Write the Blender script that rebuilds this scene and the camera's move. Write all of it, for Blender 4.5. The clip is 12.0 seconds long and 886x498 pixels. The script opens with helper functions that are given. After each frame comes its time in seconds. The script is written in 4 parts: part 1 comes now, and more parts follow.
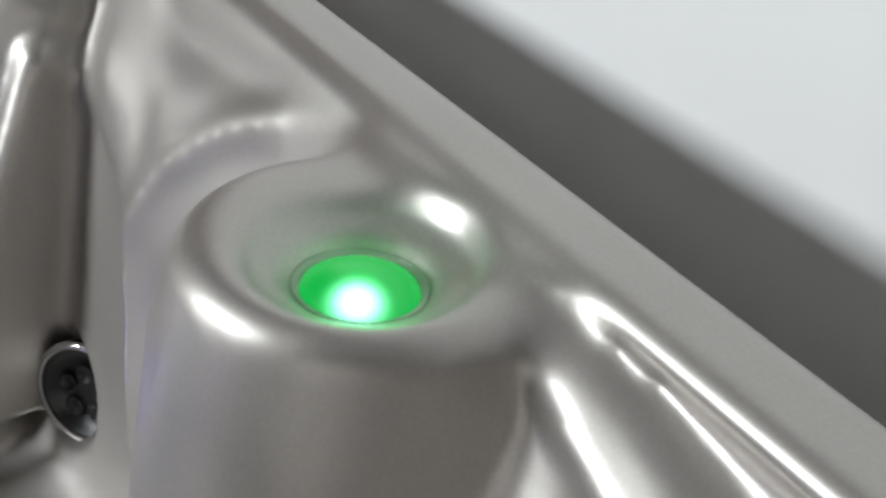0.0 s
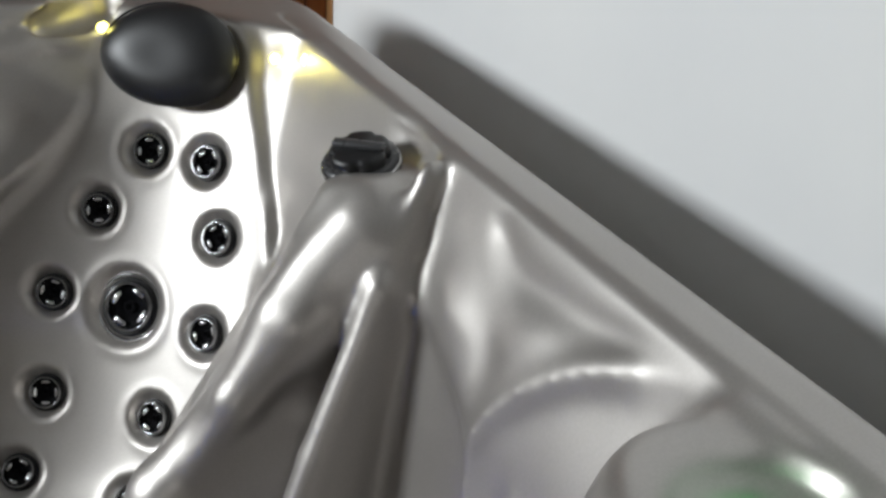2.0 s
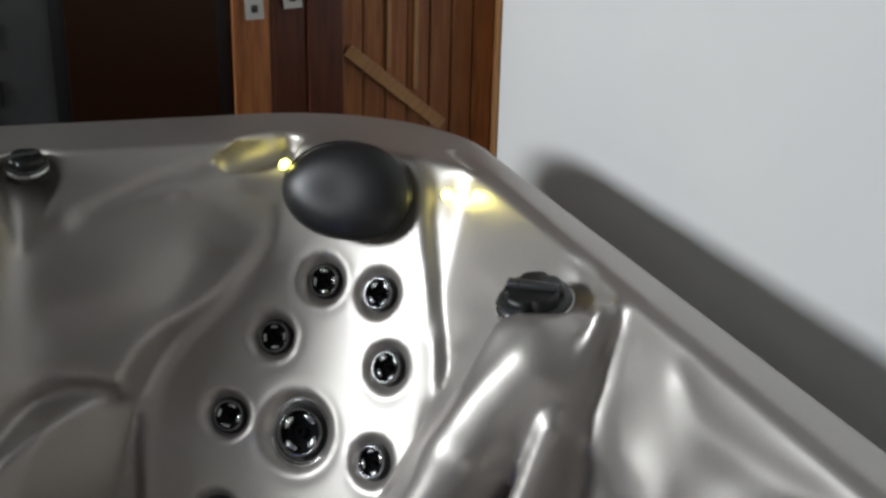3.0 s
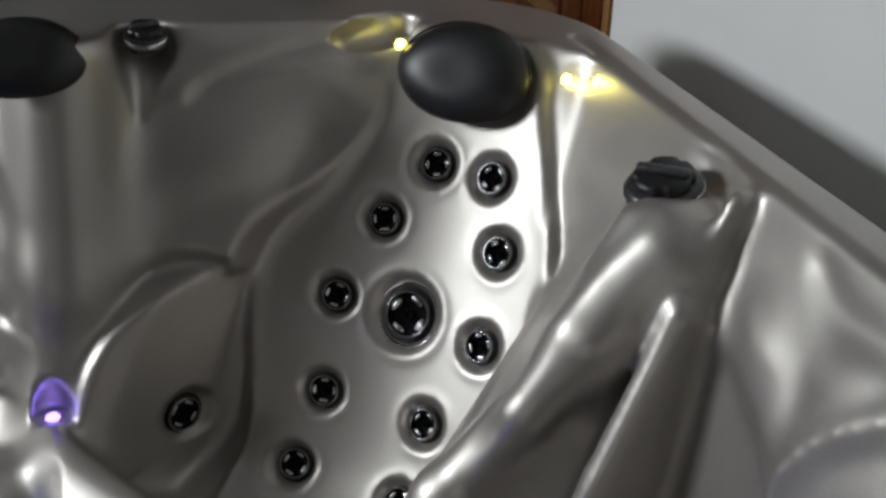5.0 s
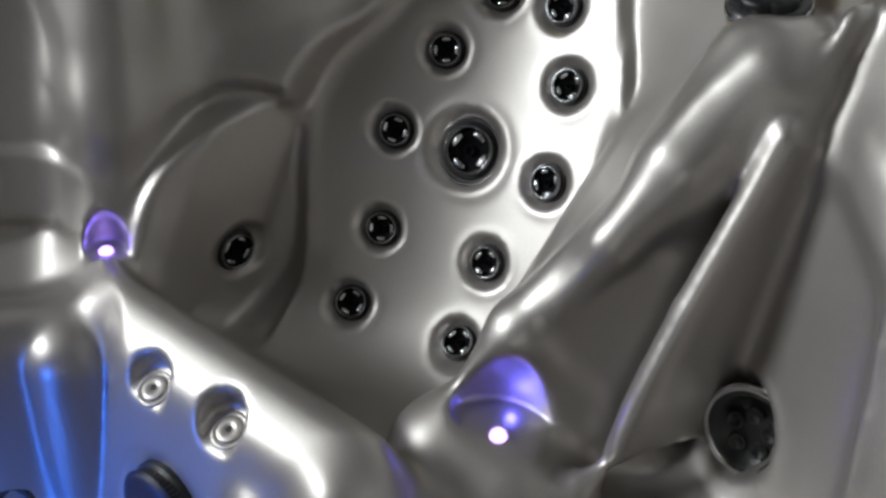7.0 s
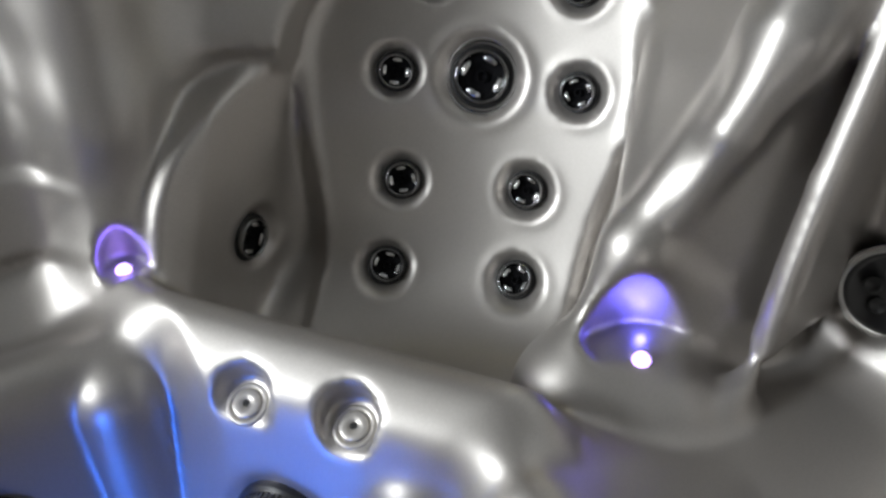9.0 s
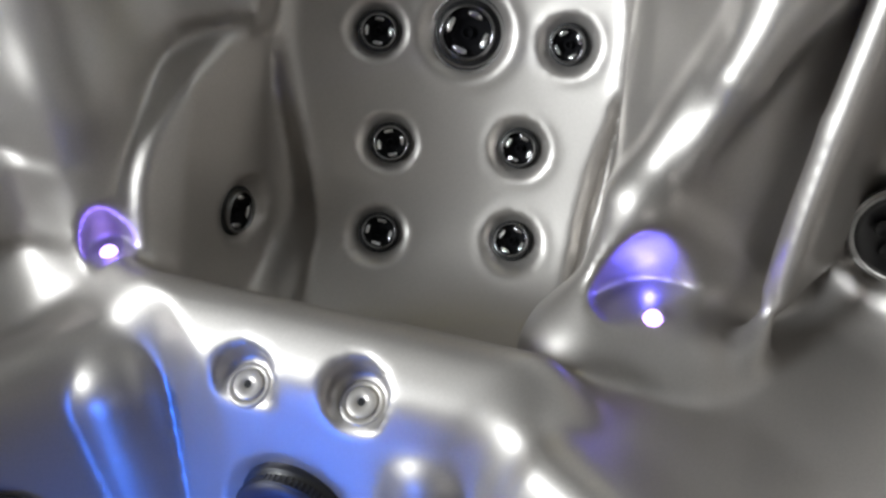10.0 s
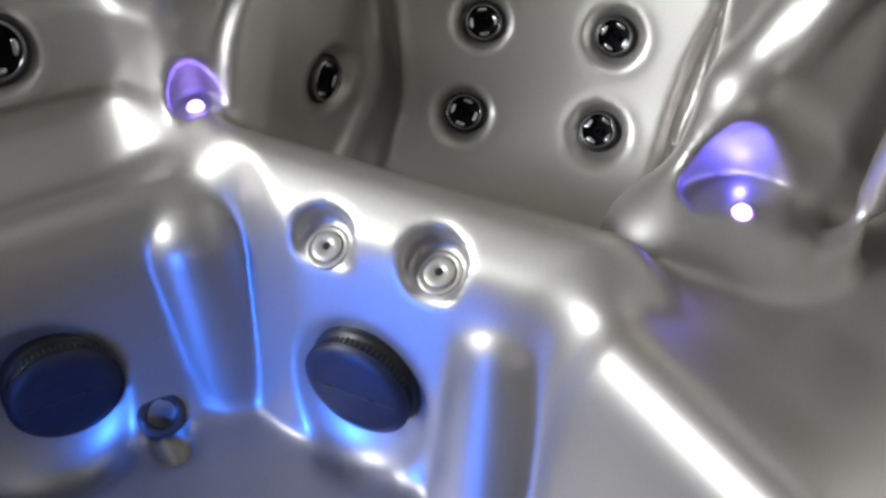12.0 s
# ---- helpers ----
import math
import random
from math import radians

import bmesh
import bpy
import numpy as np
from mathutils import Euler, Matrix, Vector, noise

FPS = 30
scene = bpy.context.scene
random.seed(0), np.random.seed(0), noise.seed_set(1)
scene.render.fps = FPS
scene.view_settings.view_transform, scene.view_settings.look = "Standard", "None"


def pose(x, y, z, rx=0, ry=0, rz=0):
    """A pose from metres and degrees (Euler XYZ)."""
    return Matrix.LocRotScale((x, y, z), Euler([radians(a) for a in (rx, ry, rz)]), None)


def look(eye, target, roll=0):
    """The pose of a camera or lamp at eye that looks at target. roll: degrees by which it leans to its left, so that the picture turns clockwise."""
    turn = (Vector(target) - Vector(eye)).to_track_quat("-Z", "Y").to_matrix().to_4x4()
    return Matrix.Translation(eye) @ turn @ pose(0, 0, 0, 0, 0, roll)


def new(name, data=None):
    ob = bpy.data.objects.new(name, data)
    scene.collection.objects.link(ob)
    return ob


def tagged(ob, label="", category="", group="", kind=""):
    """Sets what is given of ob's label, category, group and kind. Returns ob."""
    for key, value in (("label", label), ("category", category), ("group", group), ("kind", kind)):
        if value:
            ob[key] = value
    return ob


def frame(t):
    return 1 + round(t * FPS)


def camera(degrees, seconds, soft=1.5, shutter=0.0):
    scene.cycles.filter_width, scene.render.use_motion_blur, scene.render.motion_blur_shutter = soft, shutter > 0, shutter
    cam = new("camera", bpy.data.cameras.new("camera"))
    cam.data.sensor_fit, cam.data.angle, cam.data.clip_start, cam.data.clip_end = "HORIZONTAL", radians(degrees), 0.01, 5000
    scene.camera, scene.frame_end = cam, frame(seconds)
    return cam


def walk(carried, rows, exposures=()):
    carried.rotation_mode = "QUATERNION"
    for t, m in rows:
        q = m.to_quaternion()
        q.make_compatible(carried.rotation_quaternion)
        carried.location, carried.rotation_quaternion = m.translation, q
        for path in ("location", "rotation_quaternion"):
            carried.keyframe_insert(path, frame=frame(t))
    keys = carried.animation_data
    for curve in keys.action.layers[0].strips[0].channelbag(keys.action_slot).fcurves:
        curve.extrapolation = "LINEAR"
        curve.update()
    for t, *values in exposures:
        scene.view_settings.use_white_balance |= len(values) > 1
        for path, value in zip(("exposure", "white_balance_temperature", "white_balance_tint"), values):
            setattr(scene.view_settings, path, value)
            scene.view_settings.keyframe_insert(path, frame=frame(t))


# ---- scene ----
cam = camera(42.8, 12.0, soft=3.0)

PATH = [
    (0, (-0.284, -0.374, 1.159), (0.701, 1.035, 0.136), 6.9),
    (0.5, (-0.345, -0.383, 1.171), (0.687, 1.024, 0.193), 8.2),
    (1, (-0.398, -0.382, 1.189), (0.728, 0.932, 0.187), 8.8),
    (1.5, (-0.424, -0.37, 1.252), (0.585, 1.045, 0.261), 6.1),
    (2, (-0.47, -0.375, 1.297), (0.333, 1.243, 0.439), 3.7),
    (2.5, (-0.494, -0.373, 1.314), (0.158, 1.338, 0.51), 2.0),
    (3, (-0.504, -0.372, 1.334), (0.083, 1.411, 0.645), 1.4),
    (3.2, (-0.513, -0.381, 1.335), (0.057, 1.421, 0.682), 1.2),
    (4.8, (-0.549, -0.347, 1.307), (-0.085, 1.424, 0.502), 1.1),
    (5, (-0.554, -0.351, 1.298), (-0.106, 1.405, 0.452), 2.2),
    (5.5, (-0.573, -0.354, 1.267), (-0.194, 1.397, 0.379), 2.4),
    (6, (-0.56, -0.362, 1.24), (-0.277, 1.381, 0.301), 1.4),
    (6.5, (-0.579, -0.34, 1.231), (-0.306, 1.365, 0.222), 1.3),
    (6.7, (-0.595, -0.326, 1.228), (-0.263, 1.349, 0.187), 2.3),
    (8.3, (-0.892, -0.172, 1.225), (-0.213, 1.38, 0.163), -0.3),
    (8.5, (-0.908, -0.143, 1.217), (-0.24, 1.399, 0.132), -1.3),
    (9, (-0.913, -0.102, 1.168), (-0.157, 1.363, 0.036), -3.0),
    (9.5, (-0.927, -0.055, 1.147), (-0.14, 1.324, -0.07), -3.4),
    (10, (-0.926, -0.048, 1.155), (-0.143, 1.348, -0.044), -4.7),
    (10.5, (-0.945, -0.048, 1.133), (-0.213, 1.35, -0.096), -4.2),
    (11, (-0.944, -0.042, 1.123), (-0.246, 1.323, -0.162), -4.0),
    (11.5, (-0.949, -0.041, 1.12), (-0.259, 1.322, -0.171), -3.8),
    (12, (-0.957, -0.05, 1.112), (-0.317, 1.323, -0.194), -2.8),
]
walk(cam, [(t, look(eye, target, roll)) for t, eye, target, roll in PATH],
     exposures=[(0, 0.2), (1.5, 0.0), (3.2, -0.4), (4.8, -0.75), (6.0, -0.75), (6.7, -0.55), (8.3, -0.25), (9.5, 0.0), (12, 0.2)])

# ---- light ----
world = bpy.data.worlds.new("world")
scene.world = world
world.use_nodes = True
_sky = world.node_tree.nodes.new("ShaderNodeTexSky")
_sky.sky_type, _sky.sun_disc, _sky.sun_elevation, _sky.sun_rotation = "NISHITA", False, radians(35), radians(250)
world.node_tree.links.new(_sky.outputs["Color"], world.node_tree.nodes["Background"].inputs["Color"])
world.node_tree.nodes["Background"].inputs["Strength"].default_value = 0.10


def area(name, eye, target, width, height, watts, colour):
    lamp = bpy.data.lights.new(name, "AREA")
    lamp.shape, lamp.size, lamp.size_y, lamp.energy, lamp.color = "RECTANGLE", width, height, watts, colour
    ob = new(name, lamp)
    ob.matrix_world = look(eye, target)
    return ob


def spark(name, place, watts, colour, radius=0.006):
    lamp = bpy.data.lights.new(name, "POINT")
    lamp.energy, lamp.color, lamp.shadow_soft_size = watts, colour, radius
    ob = new(name, lamp)
    ob.location = place
    return ob


# the room's window, across the tub from the white wall
WINDOW_Y, WINDOW_Z = (0.75, 2.15), (1.55, 2.20)
area("window_light", (-3.72, 1.45, 1.88), (-0.2, 0.75, 0.7), 1.3, 0.6, 135, (0.92, 0.97, 1.0))

# ---- shell of the tub: a solid field, met by rays from a point over the middle ----
HUB = np.array((-0.80, -0.20, 1.25))
RIM = 0.90
X0, X1, Y0, Y1, ROUND = -2.05, 0.066, -0.73, 1.45, 0.30


def lerp_profile(q, keys):
    k = np.array(keys)
    return np.interp(q, k[:, 0], k[:, 1])


def soft(v):
    v = np.clip(v, 0, 1)
    return v * v * (3 - 2 * v)


def smin(a, b, k):
    h = np.clip(0.5 + 0.5 * (b - a) / k, 0, 1)
    return b + (a - b) * h - k * h * (1 - h)


def smax(a, b, k):
    return -smin(-a, -b, k)


def capsule(p, a, b, ra, rb):
    a, b = np.array(a), np.array(b)
    d = b - a
    h = np.clip(((p - a) @ d) / (d @ d), 0, 1)
    return np.linalg.norm(p - a - h[:, None] * d, axis=1) - (ra + (rb - ra) * h)


def blob(p, c, axes, radii):
    """An ellipsoid with its axes as rows of a turn."""
    q = (p - np.array(c)) @ np.array(axes).T / np.array(radii)
    n = np.linalg.norm(q, axis=1)
    return (n - 1) * min(radii)


PAD_C, PAD_N = np.array((-0.257, 1.033, 0.516)), np.array((-0.584, -0.689, 0.430))
CORNER_SEAT = ((-0.30, 0.09), (-0.06, 0.10), (-0.038, 0.13), (-0.025, 0.25), (-0.012, 0.34), (0.0, 0.385), (0.05, 0.425), (0.075, 0.430), (0.10, 0.405), (0.13, 0.34), (0.18, 0.27), (0.26, 0.235), (0.5, 0.23))
SIDE_BENCH = ((-0.30, 0.09), (-0.06, 0.10), (-0.035, 0.14), (-0.01, 0.32), (0.0, 0.36), (0.03, 0.395), (0.06, 0.395), (0.12, 0.37), (0.25, 0.34), (0.6, 0.34))
FAR_SEAT = ((-0.30, 0.09), (-0.06, 0.10), (-0.03, 0.14), (-0.01, 0.31), (0.0, 0.35), (0.03, 0.385), (0.06, 0.38), (0.12, 0.345), (0.2, 0.33), (0.5, 0.33))


def smooth_keys(keys):
    """The profile with its corners rounded over about 3 cm."""
    q = np.linspace(-0.3, 0.6, 361)
    z = lerp_profile(q, keys)
    w = np.exp(-np.linspace(-2, 2, 27) ** 2)
    z2 = np.convolve(np.pad(z, 13, mode="edge"), w / w.sum(), mode="valid")
    return np.stack([q, z2], 1)


CORNER_SEAT, SIDE_BENCH, FAR_SEAT = smooth_keys(CORNER_SEAT), smooth_keys(SIDE_BENCH), smooth_keys(FAR_SEAT)


def tub_floor(x, y):
    q = (x + 0.66) * 0.81 + (y - 0.745) * 0.587
    corner = lerp_profile(q, CORNER_SEAT)
    bench = lerp_profile(x + 0.545 + 0.08 * np.clip(y - 0.35, -0.4, 0.2), SIDE_BENCH)
    far = lerp_profile(y - 0.93, FAR_SEAT)
    near = lerp_profile(-0.35 - y, FAR_SEAT)
    left = lerp_profile(-1.60 - x, FAR_SEAT)
    wb = soft((0.62 + 0.12 * soft((x + 0.46) / 0.10) - y) / 0.10)
    wf = soft((-0.72 - x) / 0.08)
    z = np.maximum(0.09, corner)
    z = z * (1 - wb) + np.maximum(bench, 0.09) * wb
    z = z * (1 - wf) + np.maximum(far, 0.09) * wf
    return smax(smax(z, near, 0.03), left, 0.03)


# ---- materials ----
def material(name, colour, metal=0.0, rough=0.5, **more):
    m = bpy.data.materials.new(name)
    m.use_nodes = True
    b = m.node_tree.nodes["Principled BSDF"]
    b.inputs["Base Color"].default_value = (*colour, 1)
    b.inputs["Metallic"].default_value, b.inputs["Roughness"].default_value = metal, rough
    for key, value in more.items():
        b.inputs[key.replace("_", " ")].default_value = value
    return m


def add(m, kind, **values):
    n = m.node_tree.nodes.new(kind)
    for key, value in values.items():
        n.inputs[key.replace("_", " ")].default_value = value
    return n


def grain(m, scale, low, high, socket="Base Color", stretch=(1, 1, 1), detail=4.0, bump=0.0, distance=0.002):
    """Noise between two colours or two values into a socket, and a bump of the same noise."""
    t, b = m.node_tree, m.node_tree.nodes["Principled BSDF"]
    co = t.nodes.new("ShaderNodeTexCoord")
    mp = t.nodes.new("ShaderNodeMapping")
    mp.inputs["Scale"].default_value = stretch
    nz = add(m, "ShaderNodeTexNoise", Scale=scale, Detail=detail)
    ramp = t.nodes.new("ShaderNodeMapRange") if socket != "Base Color" else t.nodes.new("ShaderNodeMix")
    t.links.new(co.outputs["Object"], mp.inputs["Vector"])
    t.links.new(mp.outputs["Vector"], nz.inputs["Vector"])
    if socket == "Base Color":
        ramp.data_type = "RGBA"
        wide = add(m, "ShaderNodeMapRange", From_Min=0.3, From_Max=0.7)
        t.links.new(nz.outputs["Fac"], wide.inputs["Value"])
        t.links.new(wide.outputs["Result"], ramp.inputs[0])
        ramp.inputs[6].default_value, ramp.inputs[7].default_value = (*low, 1), (*high, 1)
        t.links.new(ramp.outputs[2], b.inputs[socket])
    else:
        ramp.inputs["From Min"].default_value, ramp.inputs["From Max"].default_value = 0.3, 0.7
        ramp.inputs["To Min"].default_value, ramp.inputs["To Max"].default_value = low, high
        t.links.new(nz.outputs["Fac"], ramp.inputs["Value"])
        t.links.new(ramp.outputs["Result"], b.inputs[socket])
    if bump:
        bp = add(m, "ShaderNodeBump", Strength=bump, Distance=distance)
        t.links.new(nz.outputs["Fac"], bp.inputs["Height"])
        t.links.new(bp.outputs["Normal"], b.inputs["Normal"])
    return m


ACRYLIC = material("pearl_silver_acrylic", (0.5, 0.48, 0.45), 0.80, 0.40, Coat_Weight=0.06, Coat_Roughness=0.12)
grain(ACRYLIC, 420, (0.45, 0.425, 0.40), (0.49, 0.465, 0.44), bump=0.0)
grain(ACRYLIC, 7, 0.40, 0.48, "Roughness")
CHROME = material("chrome", (0.6, 0.6, 0.6), 1.0, 0.14)
grain(CHROME, 60, 0.1, 0.22, "Roughness")
SMOKED = material("smoked_chrome", (0.22, 0.22, 0.225), 1.0, 0.14)
grain(SMOKED, 70, 0.1, 0.2, "Roughness")
WELL = material("matt_black_plastic", (0.008, 0.008, 0.009), 0.0, 0.6, Specular_IOR_Level=0.05)
grain(WELL, 60, 0.5, 0.7, "Roughness")
BLACK = material("black_plastic", (0.012, 0.012, 0.013), 0.0, 0.25)
grain(BLACK, 50, 0.32, 0.46, "Roughness")
GREY_PLASTIC = material("dark_grey_plastic", (0.05, 0.05, 0.052), 0.0, 0.3)
grain(GREY_PLASTIC, 80, 0.22, 0.4, "Roughness")
VINYL = material("black_vinyl", (0.014, 0.014, 0.015), 0.0, 0.42)
grain(VINYL, 500, (0.011, 0.011, 0.012), (0.019, 0.019, 0.02), bump=0.05, distance=0.0004)
GRILLE = material("blue_black_grille", (0.012, 0.014, 0.03), 0.0, 0.5)
grain(GRILLE, 90, (0.009, 0.01, 0.02), (0.016, 0.019, 0.04))
CREAM = material("pearl_white_plastic", (0.5, 0.47, 0.42), 0.4, 0.35)
grain(CREAM, 200, (0.46, 0.43, 0.38), (0.54, 0.51, 0.46))
CLEAR = material("clear_plastic", (0.95, 0.97, 0.95), 0.0, 0.12, Transmission_Weight=0.85, IOR=1.45)


def glow(name, colour, strength):
    m = material(name, (0.02, 0.02, 0.02), 0.0, 0.3)
    b = m.node_tree.nodes["Principled BSDF"]
    b.inputs["Emission Color"].default_value = (*colour, 1)
    b.inputs["Emission Strength"].default_value = strength
    return m


GREEN, YELLOW, VIOLET = (0.02, 0.85, 0.13), (0.72, 0.85, 0.03), (0.30, 0.20, 1.0)
WHITE_WALL = material("white_wall_paint", (0.8, 0.8, 0.79), 0.0, 0.7)
grain(WHITE_WALL, 3, (0.78, 0.785, 0.785), (0.82, 0.82, 0.81), bump=0.03)
CEILING = material("pale_grey_ceiling_paint", (0.36, 0.355, 0.345), 0.0, 0.8)
grain(CEILING, 4, (0.33, 0.325, 0.315), (0.39, 0.385, 0.375))
DIM_WALL = material("tan_wall_paint", (0.24, 0.19, 0.145), 0.0, 0.8)
grain(DIM_WALL, 3, (0.22, 0.172, 0.13), (0.26, 0.208, 0.16))
FLOOR = material("grey_floor_tile", (0.07, 0.065, 0.06), 0.0, 0.4)
grain(FLOOR, 5, (0.055, 0.05, 0.047), (0.085, 0.08, 0.075))
PINE = material("warm_pine_boards", (0.3, 0.13, 0.05), 0.0, 0.45)
grain(PINE, 14, (0.27, 0.088, 0.026), (0.48, 0.185, 0.06), stretch=(9, 9, 0.7), bump=0.05)
PINE_LIGHT = material("light_pine_trim", (0.45, 0.23, 0.09), 0.0, 0.45)
grain(PINE_LIGHT, 14, (0.4, 0.2, 0.075), (0.52, 0.28, 0.12), stretch=(9, 9, 0.7))
MAHOGANY = material("dark_red_wood", (0.09, 0.022, 0.01), 0.0, 0.35)
grain(MAHOGANY, 12, (0.06, 0.014, 0.007), (0.13, 0.035, 0.015), stretch=(8, 8, 0.6))
DARK_GLASS = material("dark_brown_glass", (0.030, 0.010, 0.004), 0.0, 0.3, Specular_IOR_Level=0.2)
grain(DARK_GLASS, 3, 0.25, 0.4, "Roughness")
PAPER = material("white_paper_label", (0.6, 0.58, 0.55), 0.0, 0.7)
grain(PAPER, 30, (0.55, 0.53, 0.5), (0.64, 0.62, 0.59))
GREY_BOARD = material("grey_board", (0.06, 0.06, 0.062), 0.0, 0.7)
grain(GREY_BOARD, 12, (0.05, 0.05, 0.052), (0.07, 0.07, 0.073))
INK = material("black_print", (0.012, 0.011, 0.012), 0.0, 0.5)
grain(INK, 25, 0.4, 0.6, "Roughness")
SKIRT = material("grey_cabinet_panel", (0.12, 0.12, 0.12), 0.0, 0.5)
grain(SKIRT, 18, (0.1, 0.1, 0.1), (0.14, 0.14, 0.14), stretch=(1, 1, 8))


# ---- mesh helpers ----
def finish(name, bm, mat, smooth=True):
    bmesh.ops.recalc_face_normals(bm, faces=bm.faces)
    me = bpy.data.meshes.new(name)
    bm.to_mesh(me)
    bm.free()
    if mat:
        me.materials.append(mat)
    if smooth:
        me.polygons.foreach_set("use_smooth", [True] * len(me.polygons))
    return me


def part(name, bm, mat, parent=None, label="", at=None, smooth=True):
    """One mesh object out of a bmesh or a mesh, under a thing or a part."""
    me = bm if isinstance(bm, bpy.types.Mesh) else finish(name, bm, mat, smooth)
    ob = new(name, me)
    if parent:
        ob.parent = parent
    if at is not None:
        ob.matrix_basis = at
    return tagged(ob, label) if label else ob


def bm_box(a, b, bevel=0.0):
    bm = bmesh.new()
    bmesh.ops.create_cube(bm, size=1)
    for v in bm.verts:
        v.co = Vector([(a[i] + b[i]) / 2 + v.co[i] * (b[i] - a[i]) for i in range(3)])
    if bevel:
        bmesh.ops.bevel(bm, geom=list(bm.edges), offset=bevel, segments=2, affect="EDGES", profile=0.7)
    return bm


def bm_lathe(profile, segments=40):
    """A profile of (radius, height) turned round z; a radius of nought closes it."""
    bm = bmesh.new()
    rings = []
    for r, z in profile:
        if r < 1e-6:
            rings.append([bm.verts.new((0, 0, z))])
        else:
            rings.append([bm.verts.new((r * math.cos(2 * math.pi * k / segments), r * math.sin(2 * math.pi * k / segments), z)) for k in range(segments)])
    for p, q in zip(rings, rings[1:]):
        for k in range(segments):
            n = (k + 1) % segments
            face = [p[k % len(p)], p[n % len(p)], q[n % len(q)], q[k % len(q)]]
            face = list(dict.fromkeys(face))
            if len(face) > 2:
                bm.faces.new(face)
    return bm


def bm_arc(r0, r1, z0, z1, a0, a1, steps=8):
    """A curved bar between two radii, two heights and two angles in degrees, thinner at its ends."""
    bm = bmesh.new()
    rows = []
    for k in range(steps + 1):
        a = math.radians(a0 + (a1 - a0) * k / steps)
        w = math.sin(math.pi * (k + 0.6) / (steps + 1.2)) ** 0.5
        m, h = (r0 + r1) / 2, (r1 - r0) / 2 * w
        c, s = math.cos(a), math.sin(a)
        rows.append([bm.verts.new((r * c, r * s, z)) for r, z in ((m - h, z0), (m + h, z0), (m + h * 0.8, z1), (m - h * 0.8, z1))])
    for p, q in zip(rows, rows[1:]):
        for k in range(4):
            bm.faces.new((p[k], p[(k + 1) % 4], q[(k + 1) % 4], q[k]))
    bm.faces.new(rows[0])
    bm.faces.new(rows[-1])
    return bm


def facing(place, normal, spin=0.0):
    """A pose at place whose z points along normal."""
    q = Vector(normal).to_track_quat("Z", "Y").to_matrix().to_4x4()
    return Matrix.Translation(Vector(place)) @ q @ Matrix.Rotation(radians(spin), 4, "Z")


# ---- relief drawn on the walls of the tub ----
def spline(points, closed=False, per=10):
    p = np.array(points, float)
    n = len(p)
    out = []
    for i in range(n if closed else n - 1):
        if closed:
            a, b, c, d = p[(i - 1) % n], p[i], p[(i + 1) % n], p[(i + 2) % n]
        else:
            a, b, c, d = p[max(i - 1, 0)], p[i], p[i + 1], p[min(i + 2, n - 1)]
        for t in np.linspace(0, 1, per, endpoint=False):
            out.append(0.5 * (2 * b + (c - a) * t + (2 * a - 5 * b + 4 * c - d) * t * t + (3 * b - a - 3 * c + d) * t ** 3))
    if not closed:
        out.append(p[-1])
    return np.array(out)


